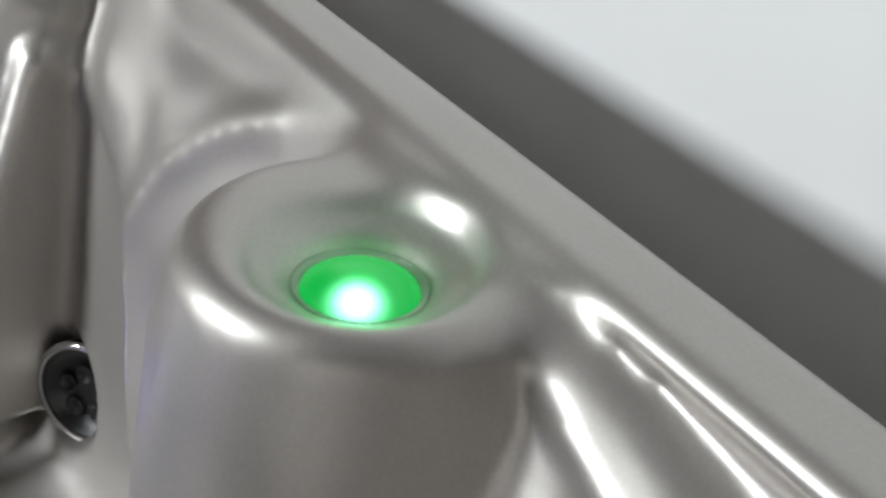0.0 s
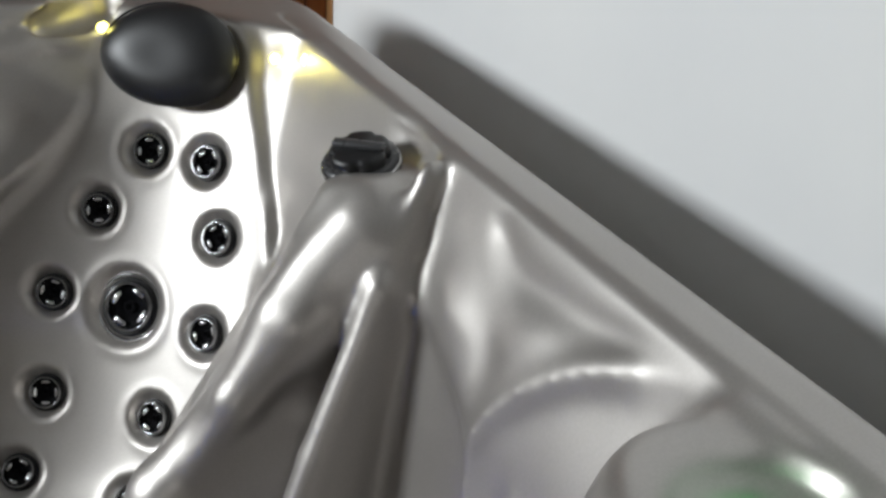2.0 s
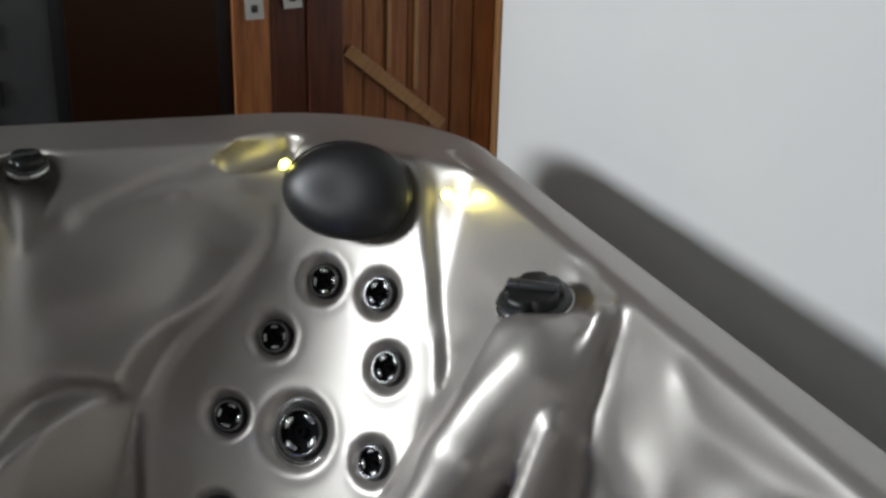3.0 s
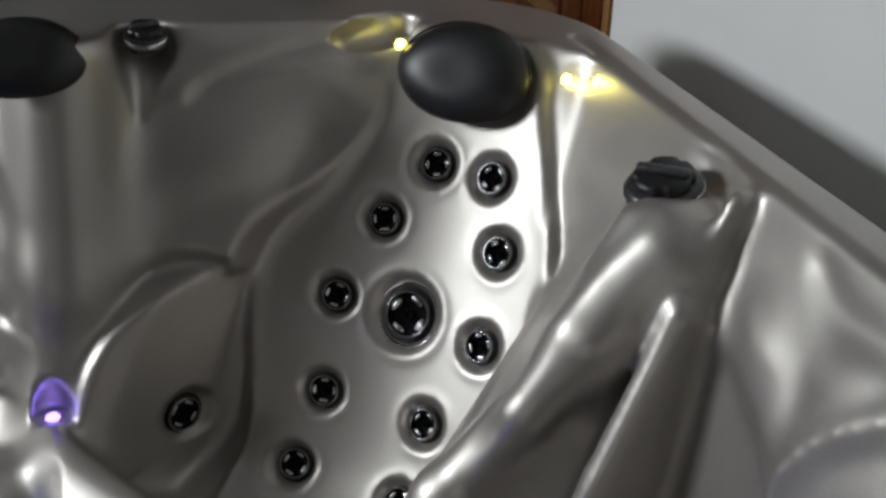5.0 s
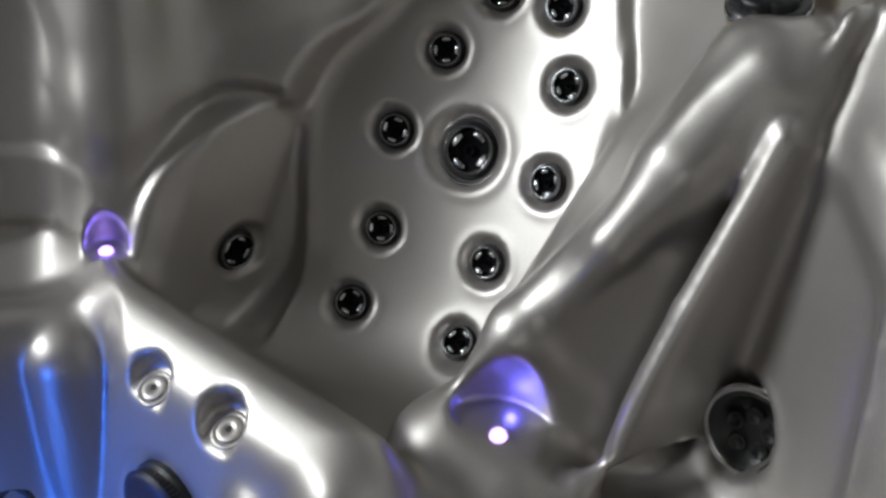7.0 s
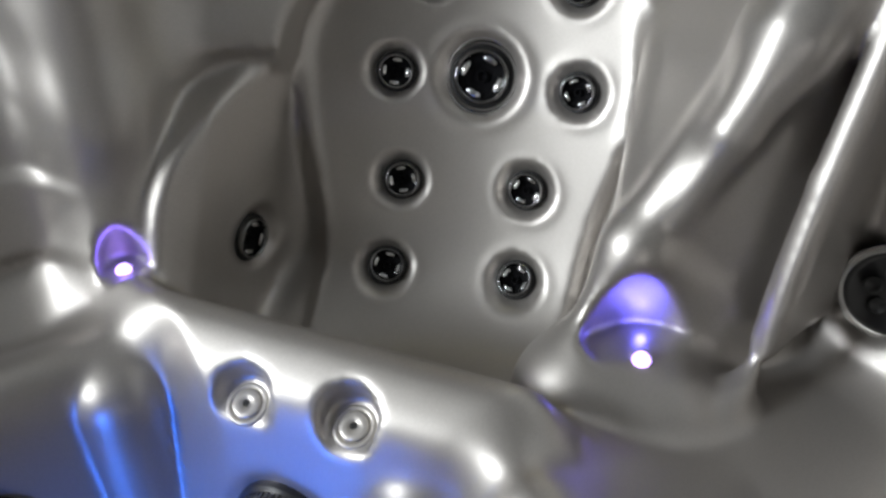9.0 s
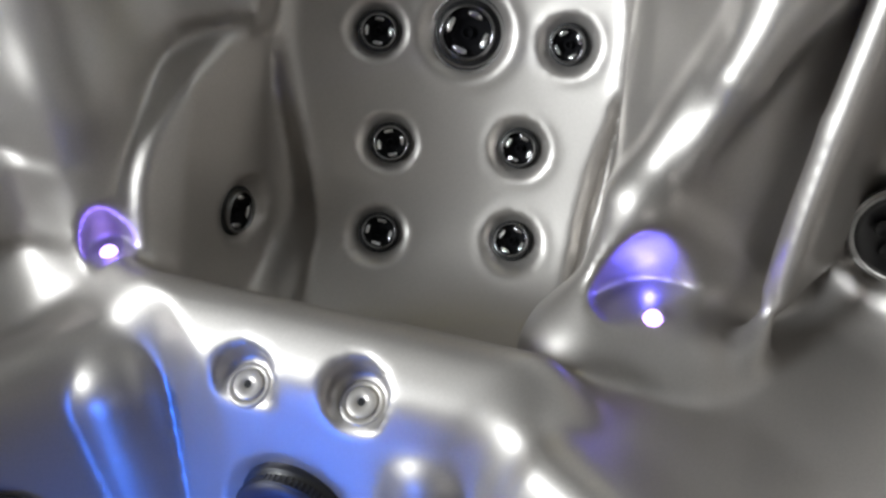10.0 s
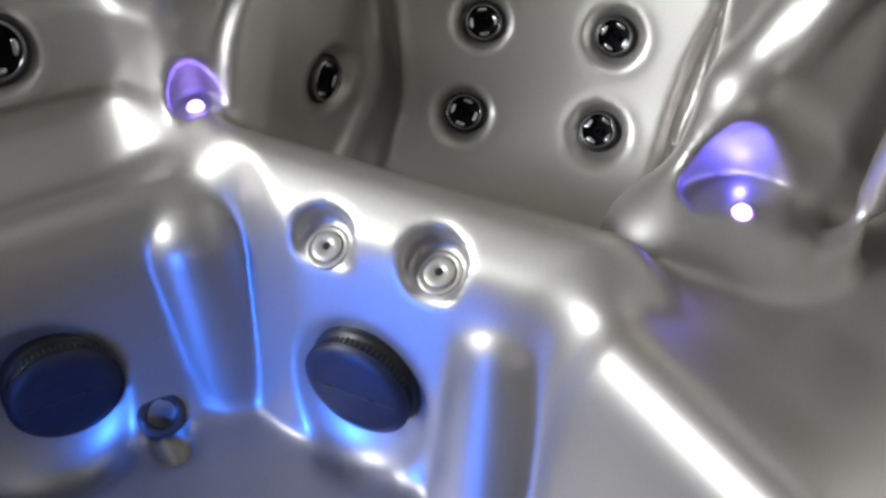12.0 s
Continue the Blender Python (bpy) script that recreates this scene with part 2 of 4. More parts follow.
class Relief:
    """A sheet of heights over a wall; above nought stands out into the tub."""

    def __init__(self, u0, u1, v0, v1, step=0.004):
        self.u0, self.v0, self.step = u0, v0, step
        self.u, self.v = np.meshgrid(np.arange(u0, u1, step), np.arange(v0, v1, step))
        self.h = np.zeros_like(self.u)

    def near(self, points, closed):
        """Distance to a curve, the side (1 to its left), and the way along it from 0 to 1."""
        c = spline(points, closed)
        a, b = (c, np.roll(c, -1, 0)) if closed else (c[:-1], c[1:])
        best = np.full(self.u.shape, 9.0)
        side, along = np.zeros_like(best), np.zeros_like(best)
        inside = np.zeros(self.u.shape, bool)
        for k, (p, q) in enumerate(zip(a, b)):
            d = q - p
            n2 = max(d @ d, 1e-12)
            du, dv = self.u - p[0], self.v - p[1]
            h = np.clip((du * d[0] + dv * d[1]) / n2, 0, 1)
            r = np.hypot(du - h * d[0], dv - h * d[1])
            closer = r < best
            best = np.where(closer, r, best)
            side = np.where(closer, np.sign(d[0] * dv - d[1] * du), side)
            along = np.where(closer, (k + h) / len(a), along)
            if closed and p[1] != q[1]:
                cross = ((p[1] > self.v) != (q[1] > self.v)) & (self.u < (q[0] - p[0]) * (self.v - p[1]) / (q[1] - p[1]) + p[0])
                inside ^= cross
        return best, side, along, inside

    def plate(self, points, height, blend):
        """Lifts or sinks a closed shape, with an edge as wide as blend."""
        d, _, _, inside = self.near(points, True)
        self.h += height * soft(0.5 - np.where(inside, -d, d) / blend)

    def cushion(self, points, height, blend):
        """Swells a closed shape towards its middle."""
        d, _, _, inside = self.near(points, True)
        self.h += np.where(inside, height * (1 - np.exp(-d / blend)), 0)

    def line(self, points, height, width, ends=True):
        d, _, t, _ = self.near(points, False)
        fade = np.clip(np.sin(np.pi * np.clip(t, 0.02, 0.98)) * 2.2, 0, 1) if ends else 1
        self.h += height * fade * np.exp(-(d / width) ** 2)

    def fold(self, points, height, edge, fall):
        """A step up to the left of a curve, which falls off over a length."""
        d, s, t, _ = self.near(points, False)
        fade = np.clip(np.sin(np.pi * np.clip(t, 0.02, 0.98)) * 2.5, 0, 1)
        self.h += height * fade * soft(0.5 + s * d / edge) * np.exp(-d / fall)

    def dome(self, u, v, ru, rv, height, turn=0.0):
        c, s = math.cos(radians(turn)), math.sin(radians(turn))
        a, b = (self.u - u) * c + (self.v - v) * s, -(self.u - u) * s + (self.v - v) * c
        self.h += height * np.exp(-(a / ru) ** 2 - (b / rv) ** 2)

    def bowl(self, u, v, r, depth):
        """A round dish with a soft brim, for a jet."""
        d = np.hypot(self.u - u, self.v - v)
        self.h -= depth * soft((r * 1.12 - d) / (r * 0.5))
        self.h += depth * 0.16 * np.exp(-((d - r * 1.12) / (r * 0.14)) ** 2)

    def at(self, u, v):
        a, b = (u - self.u0) / self.step, (v - self.v0) / self.step
        n, m = self.h.shape
        ok = (a > 0) & (b > 0) & (a < m - 2) & (b < n - 2)
        a, b = np.clip(a, 0, m - 2), np.clip(b, 0, n - 2)
        i, j = a.astype(int), b.astype(int)
        fa, fb = a - i, b - j
        h = self.h
        z = (h[j, i] * (1 - fa) + h[j, i + 1] * fa) * (1 - fb) + (h[j + 1, i] * (1 - fa) + h[j + 1, i + 1] * fa) * fb
        return np.where(ok, z, 0.0)


PAD_U, PAD_V = np.array((0.763, -0.647, 0.0)), None
PAD_N = PAD_N / np.linalg.norm(PAD_N)
PAD_V = np.cross(PAD_N, PAD_U)
PAD_V = PAD_V / np.linalg.norm(PAD_V)
BACK_JETS = [(-0.413, 1.035, 0.294), (-0.353, 1.085, 0.387), (-0.352, 1.108, 0.535), (-0.285, 1.118, 0.650), (-0.211, 1.111, 0.734),
             (-0.129, 1.060, 0.723), (-0.116, 1.017, 0.624), (-0.164, 0.953, 0.516), (-0.246, 0.950, 0.398), (-0.301, 0.896, 0.302)]
BIG_JET = (-0.233, 1.073, 0.509)


def on_pad(p):
    d = np.array(p) - PAD_C
    return d @ PAD_U, d @ PAD_V


pad_map = Relief(-0.34, 0.30, -0.46, 0.52)
PAD_EDGE = [(-0.10, 0.36), (-0.115, 0.27), (-0.161, 0.181), (-0.208, 0.119), (-0.232, 0.062), (-0.236, 0.0), (-0.226, -0.075), (-0.212, -0.149), (-0.203, -0.225), (-0.21, -0.30), (-0.20, -0.42),
            (0.10, -0.44), (0.13, -0.30), (0.15, -0.19), (0.18, -0.09), (0.205, 0.0), (0.212, 0.10), (0.195, 0.186), (0.165, 0.26), (0.135, 0.34), (0.12, 0.40), (0.06, 0.455), (-0.03, 0.445)]
_d, _, _, _in = pad_map.near(PAD_EDGE, True)
pad_map.mask = soft(0.5 - np.where(_in, -_d, _d) / 0.016)
pad_map.h = 0.36 * (np.sqrt((pad_map.u + 0.01) ** 2 + 0.13 ** 2) - 0.13) - 0.022 + 0.175 * (-0.24 - pad_map.v + np.hypot(-0.24 - pad_map.v, 0.07))
pad_map.line([(-0.112, 0.26), (-0.155, 0.181), (-0.201, 0.119), (-0.225, 0.062), (-0.229, 0.0), (-0.219, -0.075), (-0.205, -0.149), (-0.196, -0.225)], 0.007, 0.008)
for jet in BACK_JETS:
    pad_map.bowl(*on_pad(jet), 0.036, 0.016)
pad_map.bowl(*on_pad(BIG_JET), 0.056, 0.018)
mask_map = Relief(-0.34, 0.30, -0.46, 0.52)
mask_map.h = pad_map.mask

far_map = Relief(-1.30, -0.10, 0.15, 0.94)
LEAF = [(-0.458, 0.560), (-0.466, 0.47), (-0.470, 0.39), (-0.486, 0.316), (-0.535, 0.268), (-0.595, 0.250), (-0.660, 0.265), (-0.702, 0.33), (-0.715, 0.392), (-0.702, 0.456), (-0.665, 0.512), (-0.615, 0.547), (-0.567, 0.565), (-0.51, 0.571)]
_d, _, _, _in = far_map.near(LEAF, True)
far_map.h += soft(0.5 - np.where(_in, -_d, _d) / 0.02) * np.clip(0.24 * (far_map.v - 0.35) - 0.52 * (far_map.u + 0.575), -0.058, 0.058)
far_map.line([(-0.455, 0.575), (-0.452, 0.50), (-0.456, 0.42), (-0.466, 0.335), (-0.500, 0.272), (-0.560, 0.242), (-0.63, 0.242)], 0.009, 0.007)
far_map.line([(-0.452, 0.552), (-0.51, 0.578), (-0.573, 0.585), (-0.637, 0.577), (-0.699, 0.556), (-0.735, 0.520)], 0.010, 0.010)
far_map.fold([(-0.452, 0.565), (-0.51, 0.588), (-0.573, 0.594), (-0.637, 0.586), (-0.699, 0.565), (-0.735, 0.530)][::-1], 0.018, 0.02, 0.09)
SEAM = [(-0.228, 0.81), (-0.269, 0.745), (-0.33, 0.68), (-0.398, 0.635), (-0.441, 0.591), (-0.458, 0.552)]
far_map.fold(SEAM[::-1], 0.034, 0.012, 0.075)
far_map.dome(-0.50, 0.72, 0.13, 0.08, 0.018, 28)
far_map.line([(-0.60, 0.66), (-0.50, 0.665), (-0.40, 0.70), (-0.33, 0.77)], -0.006, 0.03)
far_map.line([(-0.545, 0.800), (-0.46, 0.835), (-0.385, 0.858), (-0.30, 0.880)], -0.012, 0.011)
far_map.fold([(-0.57, 0.79), (-0.46, 0.822), (-0.36, 0.836), (-0.24, 0.84)], 0.012, 0.02, 0.04)
FAR_WALL = [(-0.85, 0.82), (-0.81, 0.736), (-0.785, 0.674), (-0.775, 0.611), (-0.775, 0.532), (-0.79, 0.43), (-0.85, 0.38), (-1.0, 0.37), (-1.25, 0.37), (-1.28, 0.6), (-1.25, 0.86), (-1.0, 0.88)]
far_map.plate(FAR_WALL, -0.020, 0.045)
far_map.plate([(-0.76, 0.50), (-1.0, 0.515), (-1.28, 0.52), (-1.28, 0.42), (-1.0, 0.42), (-0.77, 0.42)], 0.012, 0.02)
SIDE_JET, FAR_JETS = (-0.562, 1.093, 0.355), [(-0.931, 1.17, 0.479), (-0.929, 1.24, 0.662)]
far_map.bowl(SIDE_JET[0], SIDE_JET[2], 0.040, 0.014)
for jet in FAR_JETS:
    far_map.bowl(jet[0], jet[2], 0.048, 0.016)

right_map = Relief(-0.60, 1.00, 0.30, 0.93)
SPOON = [(0.60, 0.66), (0.565, 0.72), (0.515, 0.735), (0.47, 0.722), (0.42, 0.70), (0.385, 0.66), (0.362, 0.58), (0.352, 0.48), (0.37, 0.38), (0.50, 0.34), (0.66, 0.36), (0.66, 0.52)]
right_map.plate(SPOON, -0.014, 0.045)
ARCH = [(0.325, 0.46), (0.334, 0.539), (0.349, 0.607), (0.363, 0.663), (0.366, 0.703), (0.344, 0.751), (0.309, 0.789), (0.255, 0.833), (0.197, 0.862), (0.120, 0.880)]
right_map.line(ARCH, 0.008, 0.017)
right_map.fold(ARCH[::-1], 0.006, 0.02, 0.06)
right_map.dome(0.475, 0.785, 0.045, 0.028, 0.008, 20)
right_map.dome(0.395, 0.772, 0.022, 0.03, -0.005)
right_map.dome(0.55, 0.80, 0.05, 0.06, -0.005)
right_map.line([(0.47, 0.885), (0.445, 0.862), (0.40, 0.846), (0.326, 0.852), (0.23, 0.866), (0.15, 0.878)], -0.006, 0.016)
right_map.dome(0.35, 0.81, 0.06, 0.03, 0.006, -30)
right_map.line([(0.30, 0.70), (0.285, 0.64), (0.29, 0.60)], 0.005, 0.008)
right_map.plate([(-0.025, 0.893), (-0.07, 0.882), (-0.10, 0.872), (-0.14, 0.862), (-0.19, 0.850), (-0.28, 0.83), (-0.42, 0.82), (-0.42, 0.885), (-0.234, 0.890), (-0.10, 0.893)], -0.022, 0.016)
right_map.line([(-0.02, 0.89), (-0.06, 0.868), (-0.106, 0.845), (-0.17, 0.828), (-0.30, 0.80)], 0.010, 0.012)
right_map.bowl(0.530, 0.435, 0.058, 0.020)
ARM_JET = (-0.07, 0.530, 0.435)


def cut(air, hollow, k):
    """Takes a hollow out of the solid."""
    return smax(air, -hollow, k)


def drum(p, c, axis, r, half, k=0.006):
    """A round-edged cylinder about an axis."""
    axis = np.array(axis, float)
    axis = axis / np.linalg.norm(axis)
    d = p - np.array(c)
    h = d @ axis
    return smax(np.linalg.norm(d - h[:, None] * axis, axis=1) - r, np.abs(h) - half, k)


SLOPE_JETS = [(-0.703, 0.795, 0.386), (-0.621, 0.700, 0.389)]
SLOPE_N = np.array((-0.40, -0.29, 0.87))
WALL_N = np.array((-0.81, -0.587, 0.0))
POD = (-0.054, 0.020)


def outline(p):
    """Distance outside the rounded square that the rim follows."""
    cx, cy, hx, hy = (X0 + X1) / 2, (Y0 + Y1) / 2, (X1 - X0) / 2, (Y1 - Y0) / 2
    qx, qy = np.abs(p[:, 0] - cx) - hx + ROUND, np.abs(p[:, 1] - cy) - hy + ROUND
    return np.hypot(np.maximum(qx, 0), np.maximum(qy, 0)) + np.minimum(np.maximum(qx, qy), 0) - ROUND


def tri(p, a, b, c, r):
    """A rounded slab about a triangle."""
    a, b, c = np.array(a), np.array(b), np.array(c)
    ab, bc, ca = b - a, c - b, a - c
    n = np.cross(ab, a - c)
    pa, pb, pc = p - a, p - b, p - c
    flat = (pa @ np.cross(ab, n) >= 0) & (pb @ np.cross(bc, n) >= 0) & (pc @ np.cross(ca, n) >= 0)
    def side(q, e):
        h = np.clip((q @ e) / (e @ e), 0, 1)
        return ((q - h[:, None] * e) ** 2).sum(1)
    edge = np.minimum(np.minimum(side(pa, ab), side(pb, bc)), side(pc, ca))
    return np.sqrt(np.where(flat, (pa @ n) ** 2 / (n @ n), edge)) - r


def within(p, lo, hi, build, far=0.5):
    """A form that is worked out only inside a box."""
    ok = np.nonzero(((p > np.array(lo)) & (p < np.array(hi))).all(1))[0]
    out = np.full(len(p), far)
    if len(ok):
        out[ok] = build(p[ok])
    return out


RIDGE = [(-0.020, 0.575, 0.880), (-0.074, 0.558, 0.769), (-0.150, 0.553, 0.580), (-0.208, 0.551, 0.403), (-0.262, 0.533, 0.345)]
CREASE = [(-0.085, 0.640, 0.800), (-0.145, 0.618, 0.715), (-0.205, 0.630, 0.620), (-0.250, 0.643, 0.535)]
CHANNEL = [(-0.135, 0.548, 0.730), (-0.195, 0.556, 0.600), (-0.238, 0.568, 0.480), (-0.240, 0.560, 0.405)]


def chain(p, points, radii, inward=(0, 0, 0)):
    """Capsules end to end along a line, each point with its own radius."""
    q = [np.array(a) + np.array(inward) for a in points]
    out = capsule(p, q[0], q[1], radii[0], radii[1])
    for a, b, ra, rb in zip(q[1:], q[2:], radii[1:], radii[2:]):
        out = smin(out, capsule(p, a, b, ra, rb), 0.01)
    return out


def divider(p):
    """The arm between corner seat and bench: a petal face, a crease, a channel, a sharp ridge and the light's hood."""
    top, crest, back, deep, foot, root = (-0.05, 0.640, 0.790), (-0.276, 0.676, 0.480), (-0.03, 0.93, 0.615), (-0.12, 0.90, 0.20), (-0.353, 0.665, 0.315), (-0.15, 0.622, 0.36)
    arm = tri(p, top, crest, back, 0.032)
    arm = smin(arm, tri(p, crest, back, deep, 0.030), 0.02)
    arm = smin(arm, tri(p, crest, deep, foot, 0.035), 0.02)
    arm = smin(arm, tri(p, top, crest, root, 0.034), 0.02)
    arm = smin(arm, tri(p, crest, foot, root, 0.038), 0.02)
    arm = smin(arm, capsule(p, top, (-0.13, 0.64, 0.70), 0.075, 0.05), 0.05)
    arm = smin(arm, capsule(p, foot, (-0.30, 0.60, 0.30), 0.082, 0.086), 0.04)
    # the ridge towards the bench, and the crease that splits petal from channel
    arm = smin(arm, chain(p, RIDGE, (0.012, 0.012, 0.012, 0.014, 0.022), (0.006, 0.012, -0.004)), 0.014)
    flank = np.minimum(tri(p, RIDGE[1], RIDGE[3], (-0.050, 0.585, 0.40), 0.012), tri(p, RIDGE[1], (-0.005, 0.575, 0.74), (-0.050, 0.585, 0.40), 0.012))
    arm = smin(arm, flank, 0.02)
    arm = cut(arm, chain(p, CHANNEL, (0.016, 0.027, 0.035, 0.032)), 0.022)
    arm = smin(arm, chain(p, CREASE, (0.03, 0.036, 0.026, 0.006)), 0.020)
    # leaf-shaped folds below the diverter
    arm = cut(arm, capsule(p, (-0.115, 0.630, 0.862), (-0.190, 0.668, 0.740), 0.016, 0.004), 0.030)
    arm = cut(arm, capsule(p, (-0.150, 0.590, 0.800), (-0.205, 0.585, 0.700), 0.011, 0.003), 0.030)
    # the hood: a pointed hollow that stands on an eyelid-shaped shelf
    turn = ((0.80, -0.60, 0), (0.60, 0.80, 0), (0, 0, 1))
    hood = smax(blob(p, (-0.282, 0.610, 0.385), turn, (0.094, 0.046, 0.104)), blob(p, (-0.330, 0.646, 0.385), turn, (0.094, 0.046, 0.104)), 0.006)
    hood = smax(hood, 0.392 - p[:, 2], 0.003)
    return cut(arm, hood, 0.007)


def foot_forms(p):
    """The two bulging columns of the foot well, between the suction bays."""
    air = capsule(p, (-0.552, 0.655, 0.285), (-0.588, 0.612, 0.07), 0.070, 0.085)
    return np.minimum(air, capsule(p, (-0.795, 0.950, 0.305), (-0.782, 0.935, 0.07), 0.064, 0.078))


def niche_far(p):
    """The small hooded niche low on the pillar."""
    return smax(blob(p, (-0.744, 1.052, 0.412), np.eye(3), (0.028, 0.030, 0.052)), 0.404 - p[:, 2], 0.003)


def rim_groove(p):
    """The fine joint between the flat rim and the shoulder."""
    d = np.hypot(np.maximum(np.abs(outline(p) + 0.056) - 0.001, 0), p[:, 2] - RIM)
    return d - 0.0065


def pod_form(p):
    pod = capsule(p, (POD[0] + 0.006, POD[1] + 0.008, 0.90), (POD[0] + 0.03, POD[1] + 0.05, 0.45), 0.084, 0.15)
    swell = capsule(p, (POD[0] + 0.02, POD[1] + 0.03, 0.80), (POD[0] + 0.02, POD[1] + 0.03, 0.72), 0.098, 0.105)
    return smax(smin(pod, swell, 0.05), p[:, 2] - 0.882, 0.018)


def shoulder_hollows(p):
    """What is cut out of the shoulder: the pod's cup, the diverters' dishes and the spoon-shaped lights."""
    h = blob(p, (-0.045, 0.68, 0.875), np.eye(3), (0.055, 0.06, 0.022))
    h = np.minimum(h, capsule(p, (-0.038, 1.030, 0.885), (-0.078, 0.965, 0.70), 0.040, 0.004))
    h = np.minimum(h, capsule(p, (-0.225, 1.275, 0.885), (-0.30, 1.275, 0.862), 0.036, 0.026))
    return np.minimum(h, capsule(p, (-0.585, 1.245, 0.875), (-0.60, 1.215, 0.78), 0.045, 0.006))


def pod_cup(p):
    """The round cup of the pod with its ledge."""
    low = (p - np.array((POD[0], POD[1], 0.900))) * np.array((1, 1, 1.5))
    cup = smin(np.linalg.norm(low, axis=1) - 0.062, drum(p, (*POD, 0.90), (0, 0, 1), 0.056, 0.028, 0.008), 0.004)
    return smin(cup, drum(p, (*POD, 0.873), (0, 0, 1), 0.036, 0.014, 0.004), 0.003)


def low_hollows(p):
    h = capsule(p, (-0.890, 0.86, 0.118), (-0.890, 0.83, 0.07), 0.030, 0.01)
    bay = ((0.587, -0.81, 0), (0.81, 0.587, 0), (0, 0, 1))
    h = np.minimum(h, blob(p, (-0.722, 0.728, 0.215), bay, (0.108, 0.055, 0.120)))
    h = np.minimum(h, blob(p, (-1.010, 0.872, 0.205), np.eye(3), (0.115, 0.062, 0.130)))
    for c in SLOPE_JETS:
        h = np.minimum(h, drum(p, np.array(c) - SLOPE_N * 0.002, SLOPE_N, 0.0335, 0.032, 0.008))
    return h


def solid(p):
    """Below nought inside the tub's shell, above nought in the air."""
    x, y, z = p[:, 0], p[:, 1], p[:, 2]
    over = (z - tub_floor(x, y)) * 0.6
    right = (-0.085 + 0.11 * (z - 0.4) + 0.040 * soft((z - 0.70) / 0.22) - x) * 0.95
    right = right - right_map.at(y, z) * soft((x + 0.22) / 0.06) * soft((0.897 - z) / 0.03)
    far = (1.10 + 0.30 * (z - 0.35) - y) * 0.95
    far = far - far_map.at(x, z) * soft((y - 0.95) / 0.05) * soft((0.897 - z) / 0.03)
    left = (x + 1.92 + 0.15 * (z - 0.4))
    near = (y + 0.62 + 0.15 * (z - 0.4))
    d = p - PAD_C
    pu, pv, pn = d @ PAD_U, d @ PAD_V, d @ PAD_N
    mask = mask_map.at(pu, pv) * soft((0.20 - pn) / 0.05)
    pad = pn - pad_map.at(pu, pv)
    around = smin(far, pn + 0.012, 0.04)
    back = around * (1 - mask) + pad * mask
    air = smin(over, right, 0.06)
    air = smin(air, back, 0.05)
    air = smin(air, smin(left, near, 0.1), 0.08)
    arm = within(p, (-0.62, 0.35, 0.0), (0.2, 1.15, 1.0), divider)
    pillar = within(p, (-1.0, 0.9, 0.3), (-0.45, 1.4, 1.0), lambda q: smin(capsule(q, (-0.70, 1.215, 0.87), (-0.715, 1.155, 0.56), 0.06, 0.05), capsule(q, (-0.715, 1.155, 0.56), (-0.735, 1.075, 0.32), 0.05, 0.048), 0.06))
    air = smin(smin(air, arm, 0.022), pillar, 0.09)
    air = cut(air, within(p, (-0.85, 0.95, 0.35), (-0.65, 1.15, 0.55), niche_far), 0.005)
    air = smin(air, within(p, (-1.0, 0.35, 0.0), (-0.25, 1.15, 0.6), foot_forms), 0.014)
    air = smin(air, within(p, (-0.4, -0.35, 0.2), (0.2, 0.4, 1.0), pod_form), 0.03)
    air = smax(air, z - RIM, 0.008)
    air = cut(air, within(p, (-0.10, -0.75, 0.85), (0.2, 1.15, 1.0), rim_groove), 0.004)
    air = cut(air, within(p, (-0.75, -0.3, 0.6), (0.2, 1.4, 1.0), shoulder_hollows), 0.011)
    air = cut(air, within(p, (-0.25, -0.2, 0.7), (0.15, 0.2, 1.0), pod_cup), 0.005)
    air = cut(air, within(p, (-1.1, 0.55, 0.0), (-0.5, 1.0, 0.5), low_hollows), 0.006)
    return smax(air, outline(p), 0.016)


def cast(way, start=HUB, far=3.0, steps=200):
    """Metres from start along each way to the shell."""
    n = len(way)
    r = np.full(n, far)
    alive = np.arange(n)
    ts = np.linspace(0.0, far, steps)
    lo = np.zeros(n)
    for a in ts:
        if not len(alive):
            break
        inside = solid(start + way[alive] * a) < 0
        r[alive[inside]] = a
        lo[alive[inside]] = a - (ts[1] - ts[0])
        alive = alive[~inside]
    hit = r < far
    a, b, w = lo[hit], r[hit], way[hit]
    for _ in range(12):
        m = (a + b) / 2
        s = solid(start + w * m[:, None]) < 0
        b, a = np.where(s, m, b), np.where(s, a, m)
    r[hit] = (a + b) / 2
    return r


